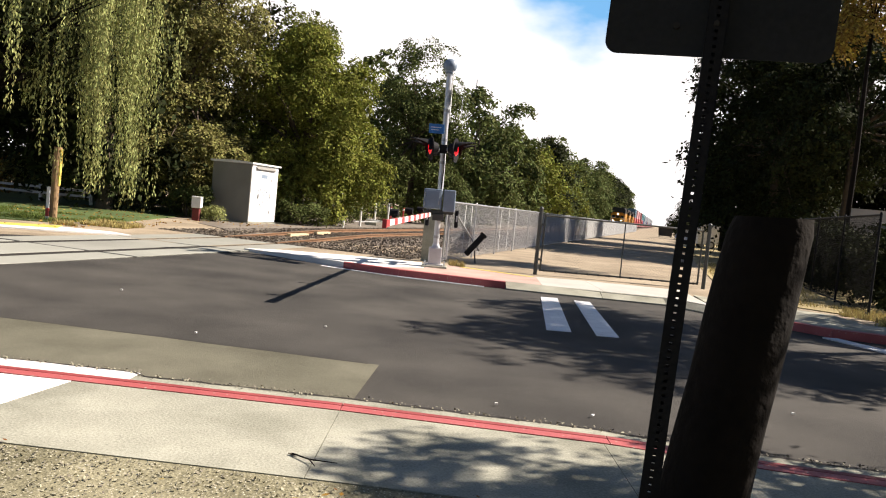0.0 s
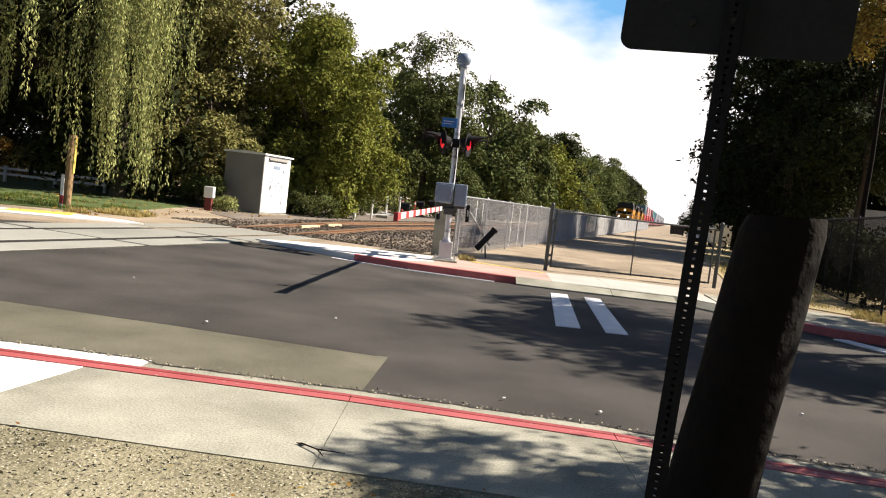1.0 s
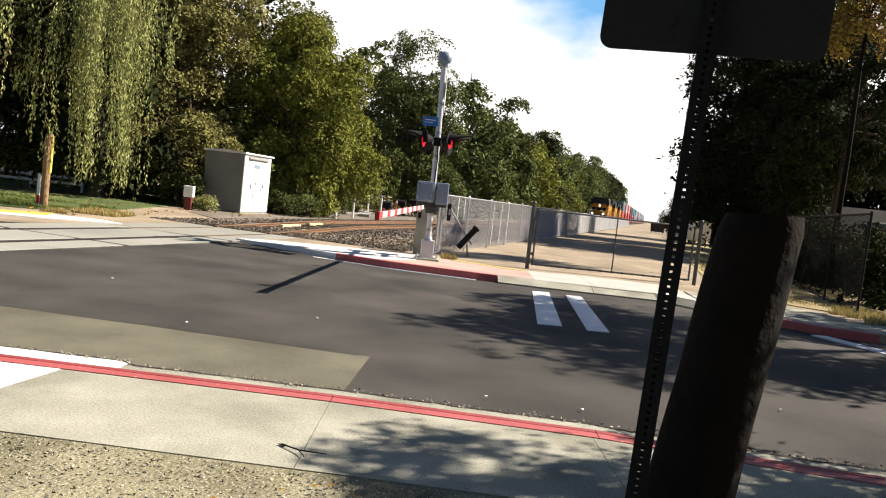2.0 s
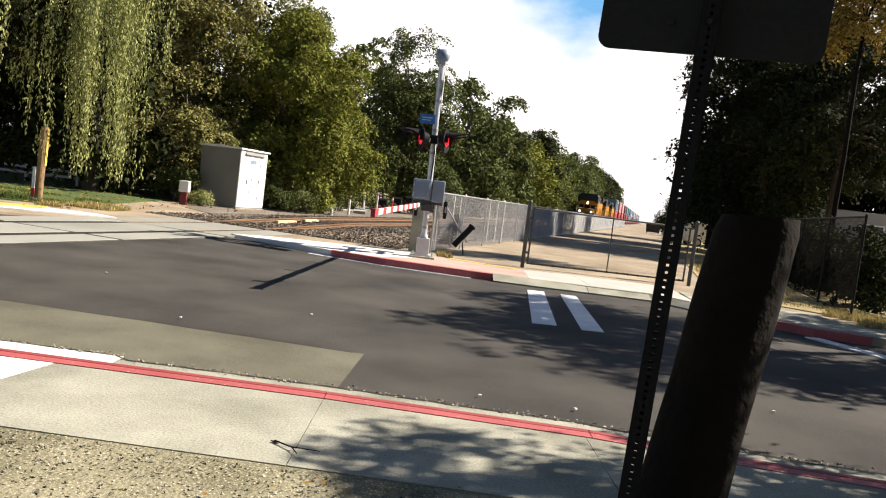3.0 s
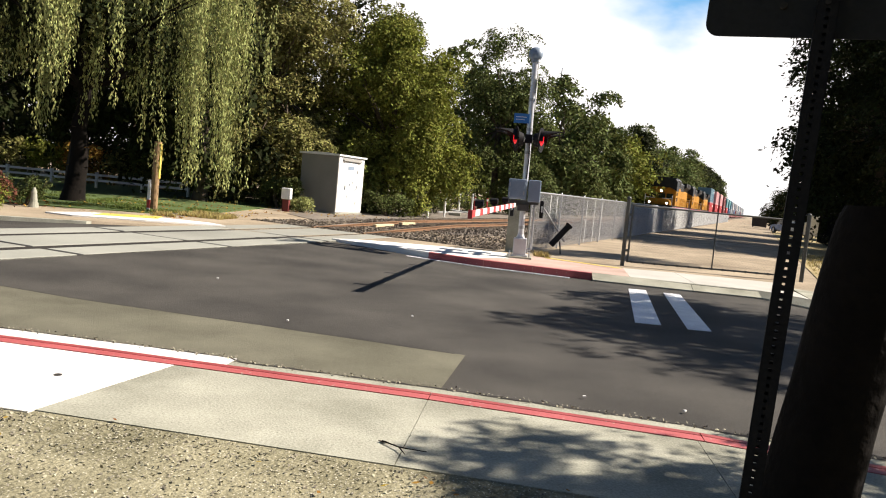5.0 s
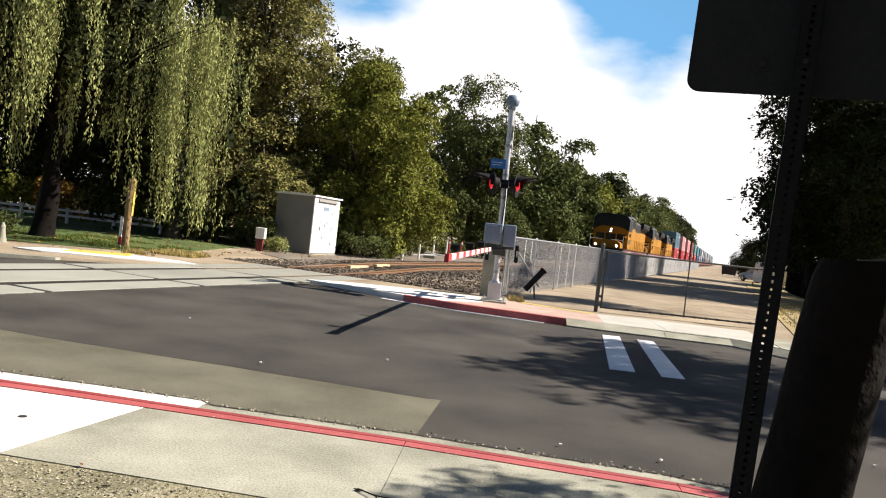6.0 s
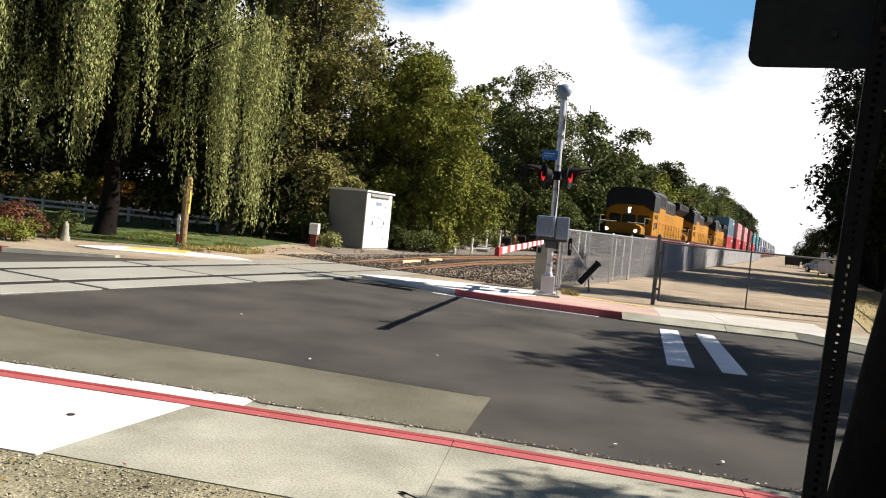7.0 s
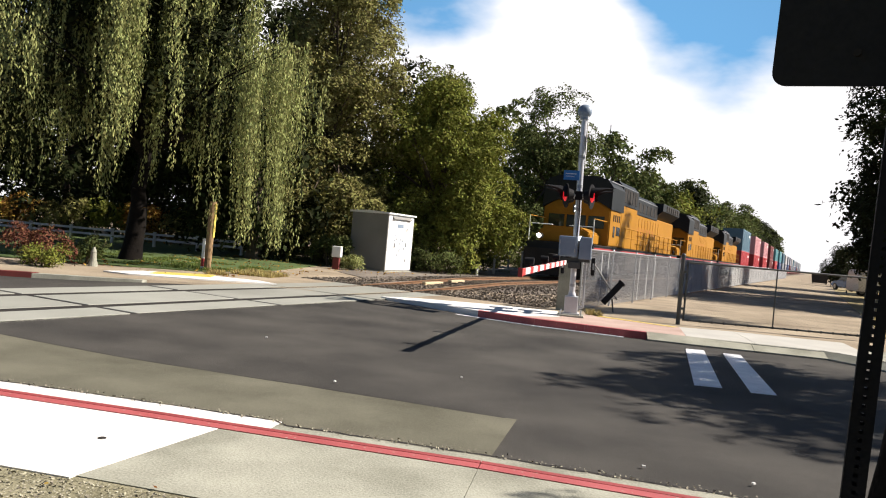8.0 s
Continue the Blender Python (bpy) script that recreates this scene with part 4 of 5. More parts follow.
# ---- trees and bushes ----
def willow(x, y, seed=5):
    """A weeping willow: a domed frame of limbs from which leafy strands hang."""
    rng = np.random.default_rng(seed)
    rr = random.Random(seed)
    t = thing("willow_tree", pose(x, y, 0.1), "large weeping willow with long hanging leafy strands", "tree")
    heads = []
    b = B()
    limbs(b, (0, 0, -0.1), [], 0.24, rr, 3.2, (0.2, 0))
    for i in range(86):
        a = rr.uniform(0, 2 * math.pi)
        rad = 5.2 * math.sqrt(rr.uniform(0.02, 1))
        z = 9.2 - 3.6 * (rad / 5.2) ** 2 + rr.uniform(-0.9, 0.9)
        p = Vector((rad * math.cos(a), rad * math.sin(a), z))
        q = Vector((0.2, 0, 3.1)).lerp(p, 0.55) + Vector((0, 0, 0.5))
        rod(b, (0.2, 0, 3.1), q, 0.08, 0.025, 6, caps=False)
        rod(b, q, p, 0.025, 0.006, 5, caps=False)
        heads.append((p, q))
    part("trunk", b, BARK_DARK_SHADE, t, smooth=True)
    pts, dirs = [], []
    for p0, q in heads:
        p = p0
        low = rr.uniform(1.6, 3.2) if p.y < 0 and p.x > -1.5 else rr.uniform(2.8, 4.6)
        if p.x > 3.7 and p.y < 0.8:
            low = rr.uniform(0.35, 1.1)
        nodes = [(f_, low + rr.uniform(0, 1.5) * (f_ < 1)) for f_ in (1.0, rr.uniform(0.65, 0.9), rr.uniform(0.3, 0.6))]
        for k in range(rr.randint(12, 26)):
            ox, oy = rr.gauss(0, 0.075), rr.gauss(0, 0.075)
            p = q.lerp(p0, nodes[k % 3][0])
            low = nodes[k % 3][1]
            top = p.z + rr.uniform(-0.3, 0.5)
            end = max(low + min(3.5, rr.expovariate(1 / 1.15)), 0.45)
            if rr.random() < 0.25:
                end = top - (top - end) * rr.uniform(0.3, 0.8)
            n = int((top - end) / 0.05)
            if n < 4:
                continue
            f = np.linspace(0, 1, n)
            sway = rr.uniform(-0.18, 0.18)
            xs_ = p.x + ox * (1.35 - 0.75 * f) + sway * f + 0.05 * np.sin(f * 9 + ox * 7)
            ys_ = p.y + oy * (1.35 - 0.75 * f) + 0.05 * np.cos(f * 8 + oy * 5)
            pts.append(np.stack([xs_, ys_, top + (end - top) * f], 1))
    pts = np.concatenate(pts)
    pts = pts + rng.normal(0, 0.035, pts.shape)
    # dense leaves added under the dome to block light, shade put into their colour
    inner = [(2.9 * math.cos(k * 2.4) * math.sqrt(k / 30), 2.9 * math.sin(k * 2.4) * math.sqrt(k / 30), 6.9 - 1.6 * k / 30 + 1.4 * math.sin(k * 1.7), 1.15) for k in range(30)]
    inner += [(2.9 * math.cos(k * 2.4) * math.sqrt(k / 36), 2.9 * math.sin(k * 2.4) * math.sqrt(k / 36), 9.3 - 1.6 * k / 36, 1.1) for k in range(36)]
    part("inner_foliage", crown_mesh("inner_foliage", inner, 36000, 0.25, 0.11, LEAF_PAINTED_SHADE, seed + 1), None, t, "foliage added under the dome to block light, shade put into its colour")
    # leaves hang down along the strand
    n = len(pts)
    axis = np.stack([rng.normal(0, 0.3, n), rng.normal(0, 0.3, n), -np.ones(n)], 1)
    axis /= np.linalg.norm(axis, axis=1, keepdims=True)
    nrm = rng.normal(0, 1, (n, 3))
    nrm -= axis * (nrm * axis).sum(1, keepdims=True)
    nrm /= np.linalg.norm(nrm, axis=1, keepdims=True)
    side = np.cross(nrm, axis)
    ln, wd = 0.11 * rng.uniform(0.7, 1.3, (n, 1)), 0.019 * rng.uniform(0.7, 1.3, (n, 1))
    part("foliage", quads("foliage", np.stack([pts, pts + axis * ln * 0.4 + side * wd, pts + axis * ln, pts + axis * ln * 0.4 - side * wd], 1), LEAF_WILLOW), None, t, "drooping yellow-green leafy strands")
    return t


garden_willow = willow(-13.0, 20.2)
copy_thing(garden_willow, pose(-22.0, 20.5, 0.1, 0, 0, 140))

# dense garden trees behind the willow, with shade put into the leaf colour
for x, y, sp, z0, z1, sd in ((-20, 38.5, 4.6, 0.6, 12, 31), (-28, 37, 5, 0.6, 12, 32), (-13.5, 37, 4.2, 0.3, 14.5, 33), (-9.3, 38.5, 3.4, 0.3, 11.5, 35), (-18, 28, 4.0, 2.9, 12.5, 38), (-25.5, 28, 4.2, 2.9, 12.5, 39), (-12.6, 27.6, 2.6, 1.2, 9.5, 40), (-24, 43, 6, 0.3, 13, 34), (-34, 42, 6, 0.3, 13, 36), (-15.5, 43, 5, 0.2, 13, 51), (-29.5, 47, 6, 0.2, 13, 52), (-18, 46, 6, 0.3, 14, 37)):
    tree("garden_tree", x, y, sp, z0, z1, "leafy garden tree behind the lawn, shade put into its dark leaves", LEAF_PAINTED_SHADE, sd, 36, 11000, 0.32, 0.22)

tree("olive_tree", -11.2, 31.0, 3.2, 0.3, 15.5, "tall olive-green tree behind the equipment shed", LEAF_OLIVE, 41, 150, 135000, 0.155, 0.2, size=0.85, taper=0.8)
tree("broad_tree", -6.7, 33.6, 3.7, 0.9, 8.4, "broad bright green tree beside the track", LEAF_GREEN, 42, 105, 95000, 0.15, 0.2, size=0.85, taper=0.7)
tree("tall_tree", -8.3, 42.0, 2.4, 2.0, 11.7, "tall green tree behind the trackside trees", LEAF_DARK, 43, 44, 36000, 0.2, 0.22, size=1.0)
tree("airy_tree", -2.7, 50.0, 2.9, 2.5, 12.0, "tall airy tree with gaps in its crown", LEAF_DARK, 44, 52, 34000, 0.2, 0.22, size=1.1, taper=0.9)
tree("track_tree", -0.9, 50.0, 2.4, 0.3, 7.5, "rounded dark tree beside the track", LEAF_DARK, 45, 30, 20000, 0.2, 0.18)

# wood along the track's far side
proto = []
for i in range(4):
    rr = random.Random(60 + i)
    proto.append(tree("trackside_tree", *tr(-16.2 + 0.4 * i, 64 + i * 10.5), rr.uniform(3.4, 4.4), 0.3, rr.uniform(10.6, 12.6), "dark green tree in the row along the track", (LEAF_DARK, LEAF_DARK, LEAF_GREEN, LEAF_PAINTED_SHADE)[i], 60 + i, 52, 9500, 0.46, 0.24,
                      size=1.1, group="row of trackside trees", taper=rr.uniform(0.6, 0.95)))
rr = random.Random(77)
for i in range(24):
    s = 106 + i * 10.2 + rr.uniform(-3, 3)
    big = 1.0 + 0.4 * min(1.0, (s - 100) / 120)
    x, y = tr(-16.4 + rr.uniform(-1.6, 1.0) - 2.0 * (big - 1), s)
    copy_thing(proto[rr.choice((0, 1, 2, 3, 0, 1))], pose(x, y, 0.1 - rr.uniform(-0.6, 1.4), 0, 0, rr.uniform(0, 360)) @ Matrix.Scale(big, 4))
for i in range(11):
    s = 58 + i * 20 + rr.uniform(-4, 4)
    x, y = tr(-22 + rr.uniform(-2, 2), s)
    copy_thing(proto[(i + 1) % 4], pose(x, y, 0.1 - rr.uniform(0, 0.6), 0, 0, rr.uniform(0, 360)))

# trees on the yard side of the corridor, their shade put into the leaf colour
proto_r = tree("yard_tree", *tr(6.3, 53), 4.6, 0.6, 15.6, "dark tall tree beside the yard", LEAF_PAINTED_SHADE, 81, 76, 28000, 0.38, 0.25, size=1.45, group="yard trees", taper=0.85)
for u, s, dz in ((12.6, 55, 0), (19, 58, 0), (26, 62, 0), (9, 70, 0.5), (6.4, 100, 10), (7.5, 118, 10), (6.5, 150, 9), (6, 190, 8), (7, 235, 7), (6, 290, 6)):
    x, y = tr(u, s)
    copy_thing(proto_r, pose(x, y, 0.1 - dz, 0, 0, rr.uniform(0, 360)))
tree("yard_shade_tree", 16.2, 38.5, 4.4, 2.2, 14.0, "dense tree standing behind the black fence, shade put into its dark leaves", LEAF_PAINTED_SHADE, 98, 66, 70000, 0.23, 0.24, size=1.3, taper=0.9)
tree("autumn_tree", 11.5, 22.0, 1.35, 6.6, 10.6, "thin tree with yellowish-brown leaves in the fence hedge", LEAF_AUTUMN, 99, 20, 9000, 0.14, 0.07, size=0.5, bark=BARK_DARK_SHADE)
tree("house_tree", 17.6, 34.0, 4.6, 4.4, 11.0, "leafy tree beside the grey house, shade put into its dark leaves", LEAF_PAINTED_SHADE, 97, 34, 26000, 0.22, 0.22, size=1.3)
# street trees outside the view whose shade falls on the street
tree("street_tree", 13.2, 11.5, 5.4, 2.4, 10.0, "leafy street tree beside the far pavement", LEAF_OLIVE, 91, 34, 26000, 0.2, 0.2, size=0.72)
tree("street_tree", 13.4, 12.2, 3.0, 4.4, 8.6, "leafy street tree leaning over the street", LEAF_OLIVE, 94, 7, 6000, 0.2, 0.2, size=0.9, shift=(-1.7, -3.3))
tree("street_tree", 12.5, 3.0, 4.4, 3.0, 9.0, "leafy street tree beside the near pavement", LEAF_OLIVE, 92, 30, 15000, 0.18, 0.2, size=0.85)


def leaning_stump():
    """A cut trunk that leans beside the sign post, rough-barked, with a bevelled saw cut on top."""
    t = thing("tree_stump", pose(1.10, 2.95, 0.08), "leaning tree stump cut off beside the sign post, shade put into near-black bark", "stump")
    b = B()
    seg, ring = 30, []
    for i in range(24):
        f = i / 23
        z = -0.1 + 1.55 * f
        c = Vector((0.135 * max(z, 0) - 0.03, 0.01 * z, z))
        rad = 0.170 - 0.012 * f + 0.03 * math.exp(-max(z, 0) * 5)
        if i == 23:
            rad -= 0.014
        ring.append([b.verts.new(c + Vector((math.cos(a) * 1.0, math.sin(a), 0.04 * math.cos(a) * (f > 0.9))) * rad
                                 * (1 + 0.05 * noise.noise(Vector((math.cos(a) * 2, math.sin(a) * 2, z * 1.5))) + 0.03 * noise.noise(Vector((math.cos(a) * 9, math.sin(a) * 9, z * 3))))) for a in (2 * math.pi * k / seg for k in range(seg))])
    for r0, r1 in zip(ring, ring[1:]):
        for k in range(seg):
            b.faces.new((r0[k], r0[(k + 1) % seg], r1[(k + 1) % seg], r1[k]))
    cut = B()
    cut.faces.new([cut.verts.new(v.co + Vector((0, 0, -0.002))) for v in ring[-1]])
    part("trunk", b, BARK_DARK_SHADE, t, smooth=True)
    part("cut_face", cut, BARK, t, "weathered sawn top")


leaning_stump()


def shade_tree():
    """An unseen tree added behind the camera: its crown shades the pavement, keeps sky light off sign and stump, and
    reaches into the street's corner.
    """
    rng = random.Random(15)
    t = thing("shade_tree", pose(1.055, 2.95, 0.08), "unseen leafy tree added to shade the pavement, verge, sign and stump", "tree")
    foot, fork = (3.9, -6.2, -0.1), Vector((3.8, -5.6, 3.3))
    cl = [(rng.uniform(-4.0, 6), rng.uniform(-7.5, -0.6), rng.uniform(3.9, 8), rng.uniform(0.8, 1.3)) for _ in range(34)]
    low = [(rng.uniform(3.7, 6.0), rng.uniform(0.9, 2.5), rng.uniform(2.9, 4.6), rng.uniform(0.35, 0.6)) for _ in range(15)]
    b = B()
    rod(b, foot, (3.85, -5.9, 1.6), 0.27, 0.21, 16, caps=False)
    rod(b, (3.85, -5.9, 1.6), fork, 0.21, 0.17, 16, caps=False)
    for c in cl:
        mid = fork.lerp(Vector(c[:3]), 0.5) + Vector((0, 0, 0.5))
        rod(b, fork, mid, 0.06, 0.035, 6, caps=False)
        rod(b, mid, c[:3], 0.035, 0.01, 6, caps=False)
    part("trunk", b, BARK_DARK_SHADE, t, smooth=True)
    b2 = B()
    arm = Vector((4.9, -0.2, 4.7))
    rod(b2, fork, arm, 0.1, 0.06, 8, caps=False)
    for c in low:
        rod(b2, arm, c[:3], 0.03, 0.008, 6)
    part("branches", b2, BARK_DARK_SHADE, t, "dark low branches", smooth=True)
    part("crown", crown_mesh("crown", cl, 30000, 0.17, 0.09, LEAF_OLIVE, 15), None, t)
    part("low_foliage", crown_mesh("low_foliage", low, 9000, 0.10, 0.05, LEAF_OLIVE, 16), None, t, "yellowish low foliage")


shade_tree()

# unseen trees added behind the camera to close the place and block sky light
for i, (x, y) in enumerate(((-9, -9), (0, -11), (9, -9), (17, -6), (-18, -8))):
    tree("back_garden_tree", x, y, 4.2, 0.4, 9.0, "unseen leafy tree added behind the gravel verge to block sky light", LEAF_DARK, 120, 30, 7000, 0.34, 0.2, size=1.4, group="trees behind the verge") if i == 0 else copy_thing(bpy.data.objects["back_garden_tree"], pose(x, y, 0.1, 0, 0, 70 * i))


# added hedge: near-black leaves stand in for the shaded yard behind the fence
def fence_shade_hedge():
    t = thing("hedge", tpose(5.0, 18.0, 0.1), "dark hedge added behind the black fence in place of the yard's shade", "hedge")
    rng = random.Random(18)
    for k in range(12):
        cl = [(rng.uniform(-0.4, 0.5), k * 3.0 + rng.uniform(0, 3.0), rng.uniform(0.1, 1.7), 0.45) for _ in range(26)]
        part("hedge_section", crown_mesh("hedge_section", cl, 6000, 0.13, 0.07, LEAF_PAINTED_SHADE, 300 + k), None, t)


fence_shade_hedge()


def tufts(name, spots, seed, height, mat, label, count):
    """Upright grass blades scattered over four-cornered patches (corner, corner, corner, corner)."""
    rng = np.random.default_rng(seed)
    all_ = []
    for q in spots:
        q = np.array(q, dtype=float)
        f, g = rng.random((count, 1)), rng.random((count, 1))
        p = q[0] * (1 - f) * (1 - g) + q[1] * f * (1 - g) + q[2] * f * g + q[3] * (1 - f) * g
        n_ = noise.noise
        keep = np.array([n_(Vector((a * 0.9, b * 0.9, seed))) > -0.05 for a, b in p])
        p = p[keep]
        m = len(p)
        h = height * rng.uniform(0.4, 1.4, m)
        ang = rng.uniform(0, 2 * math.pi, m)
        w = 0.008 + 0.006 * rng.random(m)
        lean = rng.normal(0, 0.4, (m, 2)) * h[:, None]
        base = np.c_[p, np.full(m, 0.09)]
        s1 = np.c_[np.cos(ang) * w, np.sin(ang) * w, np.zeros(m)]
        tip = base + np.c_[lean, h]
        all_.append(np.stack([base - s1, base + s1, tip + s1 * 0.2, tip - s1 * 0.2], 1))
    return tagged(new(name, quads(name, np.concatenate(all_), mat)), label, "grass", kind="stuff")


STRAW = material("straw_grass", (0.26, 0.20, 0.07), (0.46, 0.38, 0.17), 0.9, 2.0, 8.0, 0.0, island=0.35, trans=0.2)
GRASS = material("green_grass", (0.06, 0.09, 0.018), (0.14, 0.17, 0.04), 0.9, 2.0, 8.0, 0.0, island=0.35, trans=0.2)
tufts("dry_grass_tufts", [[tr(1.6, 17.6), tr(3.9, 16.6), tr(3.9, 34), tr(1.6, 34)], [(-9.5, 18.0), (-8.0, 18.1), (-8.0, 20.0), (-9.5, 20.5)], [(7.3, 13.2), (9.8, 13.3), (10.5, 15.5), (8.0, 15.5)]], 51, 0.10, STRAW, "dry straw-coloured grass tufts", 4500)
tufts("weeds", [[(0.1, 16.95), (0.42, 16.9), (0.5, 17.25), (0.15, 17.4)]], 54, 0.13, STRAW, "dry yellow weeds beside the signal foundation", 260)
tufts("lawn_grass", [[(-16, 17.0), (-9.6, 18.8), (-9.3, 22), (-16, 24)]], 52, 0.07, GRASS, "short green lawn grass blades", 16000)

# leaf litter along the garden edge and the dirt beside the track
rng = np.random.default_rng(53)
n = 1600
lx, ly = rng.uniform(-14, -4.5, n), rng.uniform(16.5, 29, n)
keep = (np.array([noise.noise(Vector((a * 0.6, b * 0.6, 3))) for a, b in zip(lx, ly)]) > -0.1) & (np.abs(lx * TN.x + ly * TN.y - TRACK_U) > 3.0)
pl = np.c_[lx[keep], ly[keep], np.full(keep.sum(), 0.125)]
tagged(new("fallen_leaves", quads("fallen_leaves", leaves(pl, np.tile(np.array([0, 0, 2.0]), (len(pl), 1)), 0.09, 0.06, rng, 0), LEAF_RUSSET)), "dry brown fallen leaves on the dirt", "leaf litter", kind="stuff")

# scraps on the street and a small cover in the pavement
for x, y, z in ((0.49, 5.56, 0.03), (1.2, 5.5, 0.03), (-2.26, 7.05, 0.04), (-3.9, 9.2, 0.045), (-1.2, 8.1, 0.035), (3.0, 6.2, 0.03)):
    t = thing("litter_scrap", pose(x, y, z - 0.008, 0, 0, 40 * x), "small pale paper scrap on the asphalt", "litter", "street litter")
    part("scrap", prism(B(), [(-0.014, -0.008), (0.011, -0.009), (0.014, 0.006), (-0.008, 0.011)], 0.0, 0.010), WHITE, t)
t = thing("cover_plate", pose(-2.72, 4.15, 0.128), "small dark round cover in the pavement", "cover")
part("plate", rod(B(), (0, 0, -0.01), (0, 0, 0.006), 0.024, seg=16), UNDER, t)

# garden hedge, bushes
def hedge():
    t = thing("hedge", pose(-21, 33.5, 0.1), "clipped hedge of russet and green leaves behind the white fence", "hedge")
    rng = random.Random(8)
    for k in range(8):
        cl = [(-9 + k * 2.3 + rng.uniform(-1.2, 1.2), rng.uniform(-0.4, 0.4), rng.uniform(0.3, 1.75), 0.42) for _ in range(18)]
        part("hedge_section", crown_mesh("hedge_section", cl, 3600, 0.13, 0.08, (LEAF_GREEN, LEAF_RUSSET, LEAF_OLIVE)[k % 3], 200 + k), None, t)


hedge()
bush("red_bush", -12.6, 15.9, 0.9, 0.6, 0.9, "low bush with reddish leaves at the kerb", LEAF_RED, 21, 3500, 0.07)
bush("bush", -12.0, 15.3, 0.6, 0.4, 0.5, "low green bush at the kerb", LEAF_GREEN, 22, 2000, 0.07)
bush("dark_bush", -12.3, 17.2, 0.6, 0.5, 0.85, "round dark green garden bush", LEAF_DARK, 23, 2500, 0.07)
bush("bush", -8.25, 26.6, 0.55, 0.4, 0.6, "yellow-green bush beside the shed", LEAF_WILLOW, 24, 2200, 0.07)
for i, (x, y) in enumerate(((-6.6, 31.4), (-4.9, 43.0), (-9.6, 28.0), (-3.4, 46.5), (-7.6, 32.0), (-5.6, 36.5), (-5.7, 30.4), (-5.3, 33.6), (-6.2, 34.8), (-5.0, 39.2))):
    bush("undergrowth", x, y, 1.0, 0.8, 1.3, "dark undergrowth beside the track", LEAF_DARK, 25 + i, 2600, 0.1, group="trackside undergrowth")


# white garden fence
def garden_fence():
    t = thing("garden_fence", pose(-26, 29.6, 0.1), "low white wooden rail fence across the lawn", "fence")
    for i in range(7):
        p = part("post", box(B(), i * 2.0 - 0.05, i * 2.0 + 0.05, -0.05, 0.05, -0.1, 0.62, 0.01), WHITE, t)
        part("cap", box(B(), i * 2.0 - 0.065, i * 2.0 + 0.065, -0.065, 0.065, 0.62, 0.65, 0.006), WHITE, p)
    for z in (0.28, 0.50):
        part("rail", box(B(), 0, 12.0, -0.02, 0.02, z, z + 0.09, 0.005), WHITE, t)


garden_fence()

# utility pole in the willow, and a marker stake beside it
t = thing("utility_pole", pose(-10.27, 19.65, 0.08, 0, 1.0, 0), "brown wooden utility pole under the willow", "pole")
part("pole", rod(B(), (0, 0, -0.1), (0, 0, 1.9), 0.105, 0.095, 16), WOOD, t, smooth=False)
# yellow strip puts the sunlit right side of the pole into colour
part("lit_side_strip", box(B(), 0.075, 0.112, -0.05, 0.05, 0.9, 1.85, 0.008), YELLOW_PAINT, t, "yellow strip, sunlight on the pole's side put into colour")
t = thing("marker_stake", pose(-10.26, 19.35, 0.08), "white marker stake with a red band beside the pole", "stake")
part("stake", box(B(), -0.04, 0.04, -0.012, 0.012, -0.1, 0.85, 0.004), WHITE, t)
part("band", box(B(), -0.042, 0.042, -0.014, 0.014, 0.1, 0.32), RED, t, "red band")

# garden ornament
t = thing("garden_ornament", pose(-11.75, 16.75, 0.1), "small pale stone ornament at the kerb", "ornament")
b = rod(rod(rod(B(), (0, 0, -0.02), (0, 0, 0.10), 0.12, 0.10, 14), (0, 0, 0.10), (0, 0, 0.34), 0.085, 0.06, 14), (0, 0, 0.34), (0, 0, 0.46), 0.07, 0.025, 14)
part("body", b, CONCRETE, t)

t = thing("utility_pedestal", pose(-8.75, 26.3, 0.08), "white utility pedestal with a red base beside the shed", "pedestal")
part("cover", box(B(), -0.17, 0.17, -0.12, 0.12, 0.45, 0.85, 0.03), WHITE, t)
part("base", box(B(), -0.12, 0.12, -0.09, 0.09, -0.1, 0.45, 0.02), DULLRED, t, "dull red base")


# ---- far side of the crossing: stakes, pipes and a lying plank ----
for x, y, h, red in ((-4.46, 32.4, 0.5, 0), (-4.1, 35.5, 0.95, 0), (-3.86, 39.9, 1.15, 0), (-3.3, 41.5, 1.2, 0), (-3.35, 44.0, 1.0, 1), (-2.75, 46.0, 1.0, 1)):
    t = thing("marker_post", pose(x, y, 0.08), "red marker post beside the track" if red else "white marker post beside the track", "post", "trackside marker posts")
    part("post", rod(B(), (0, 0, -0.1), (0, 0, h), 0.055, seg=10), RED if red else WHITE, t)
    part("band", rod(B(), (0, 0, h - 0.18), (0, 0, h - 0.06), 0.058, seg=10), WHITE if red else GALV, t)
t = thing("barrier_board", pose(-3.9, 38.6, 0.1), "white wooden boards lying beside the track", "board")
part("board", box(B(), -0.9, 0.9, -0.12, 0.12, 0.15, 0.2, 0.006), WHITE, t, m=pose(0, 0, 0, 0, -4, 25))
part("board", box(B(), -0.6, 0.6, -0.1, 0.1, 0.2, 0.25, 0.006), WHITE, t, m=pose(0.3, 0.2, 0.02, 0, 3, -15))
part("block", box(B(), -0.3, 0.3, -0.2, 0.2, -0.1, 0.15, 0.01), CONCRETE, t)

# radio mast far behind the trees
t = thing("radio_mast", pose(1.6, 80, 0.0), "thin distant radio mast above the trees", "mast")
part("mast", rod(B(), (0, 0, 0), (0, 0, 14.9), 0.10, 0.05, 8), GALV, t)


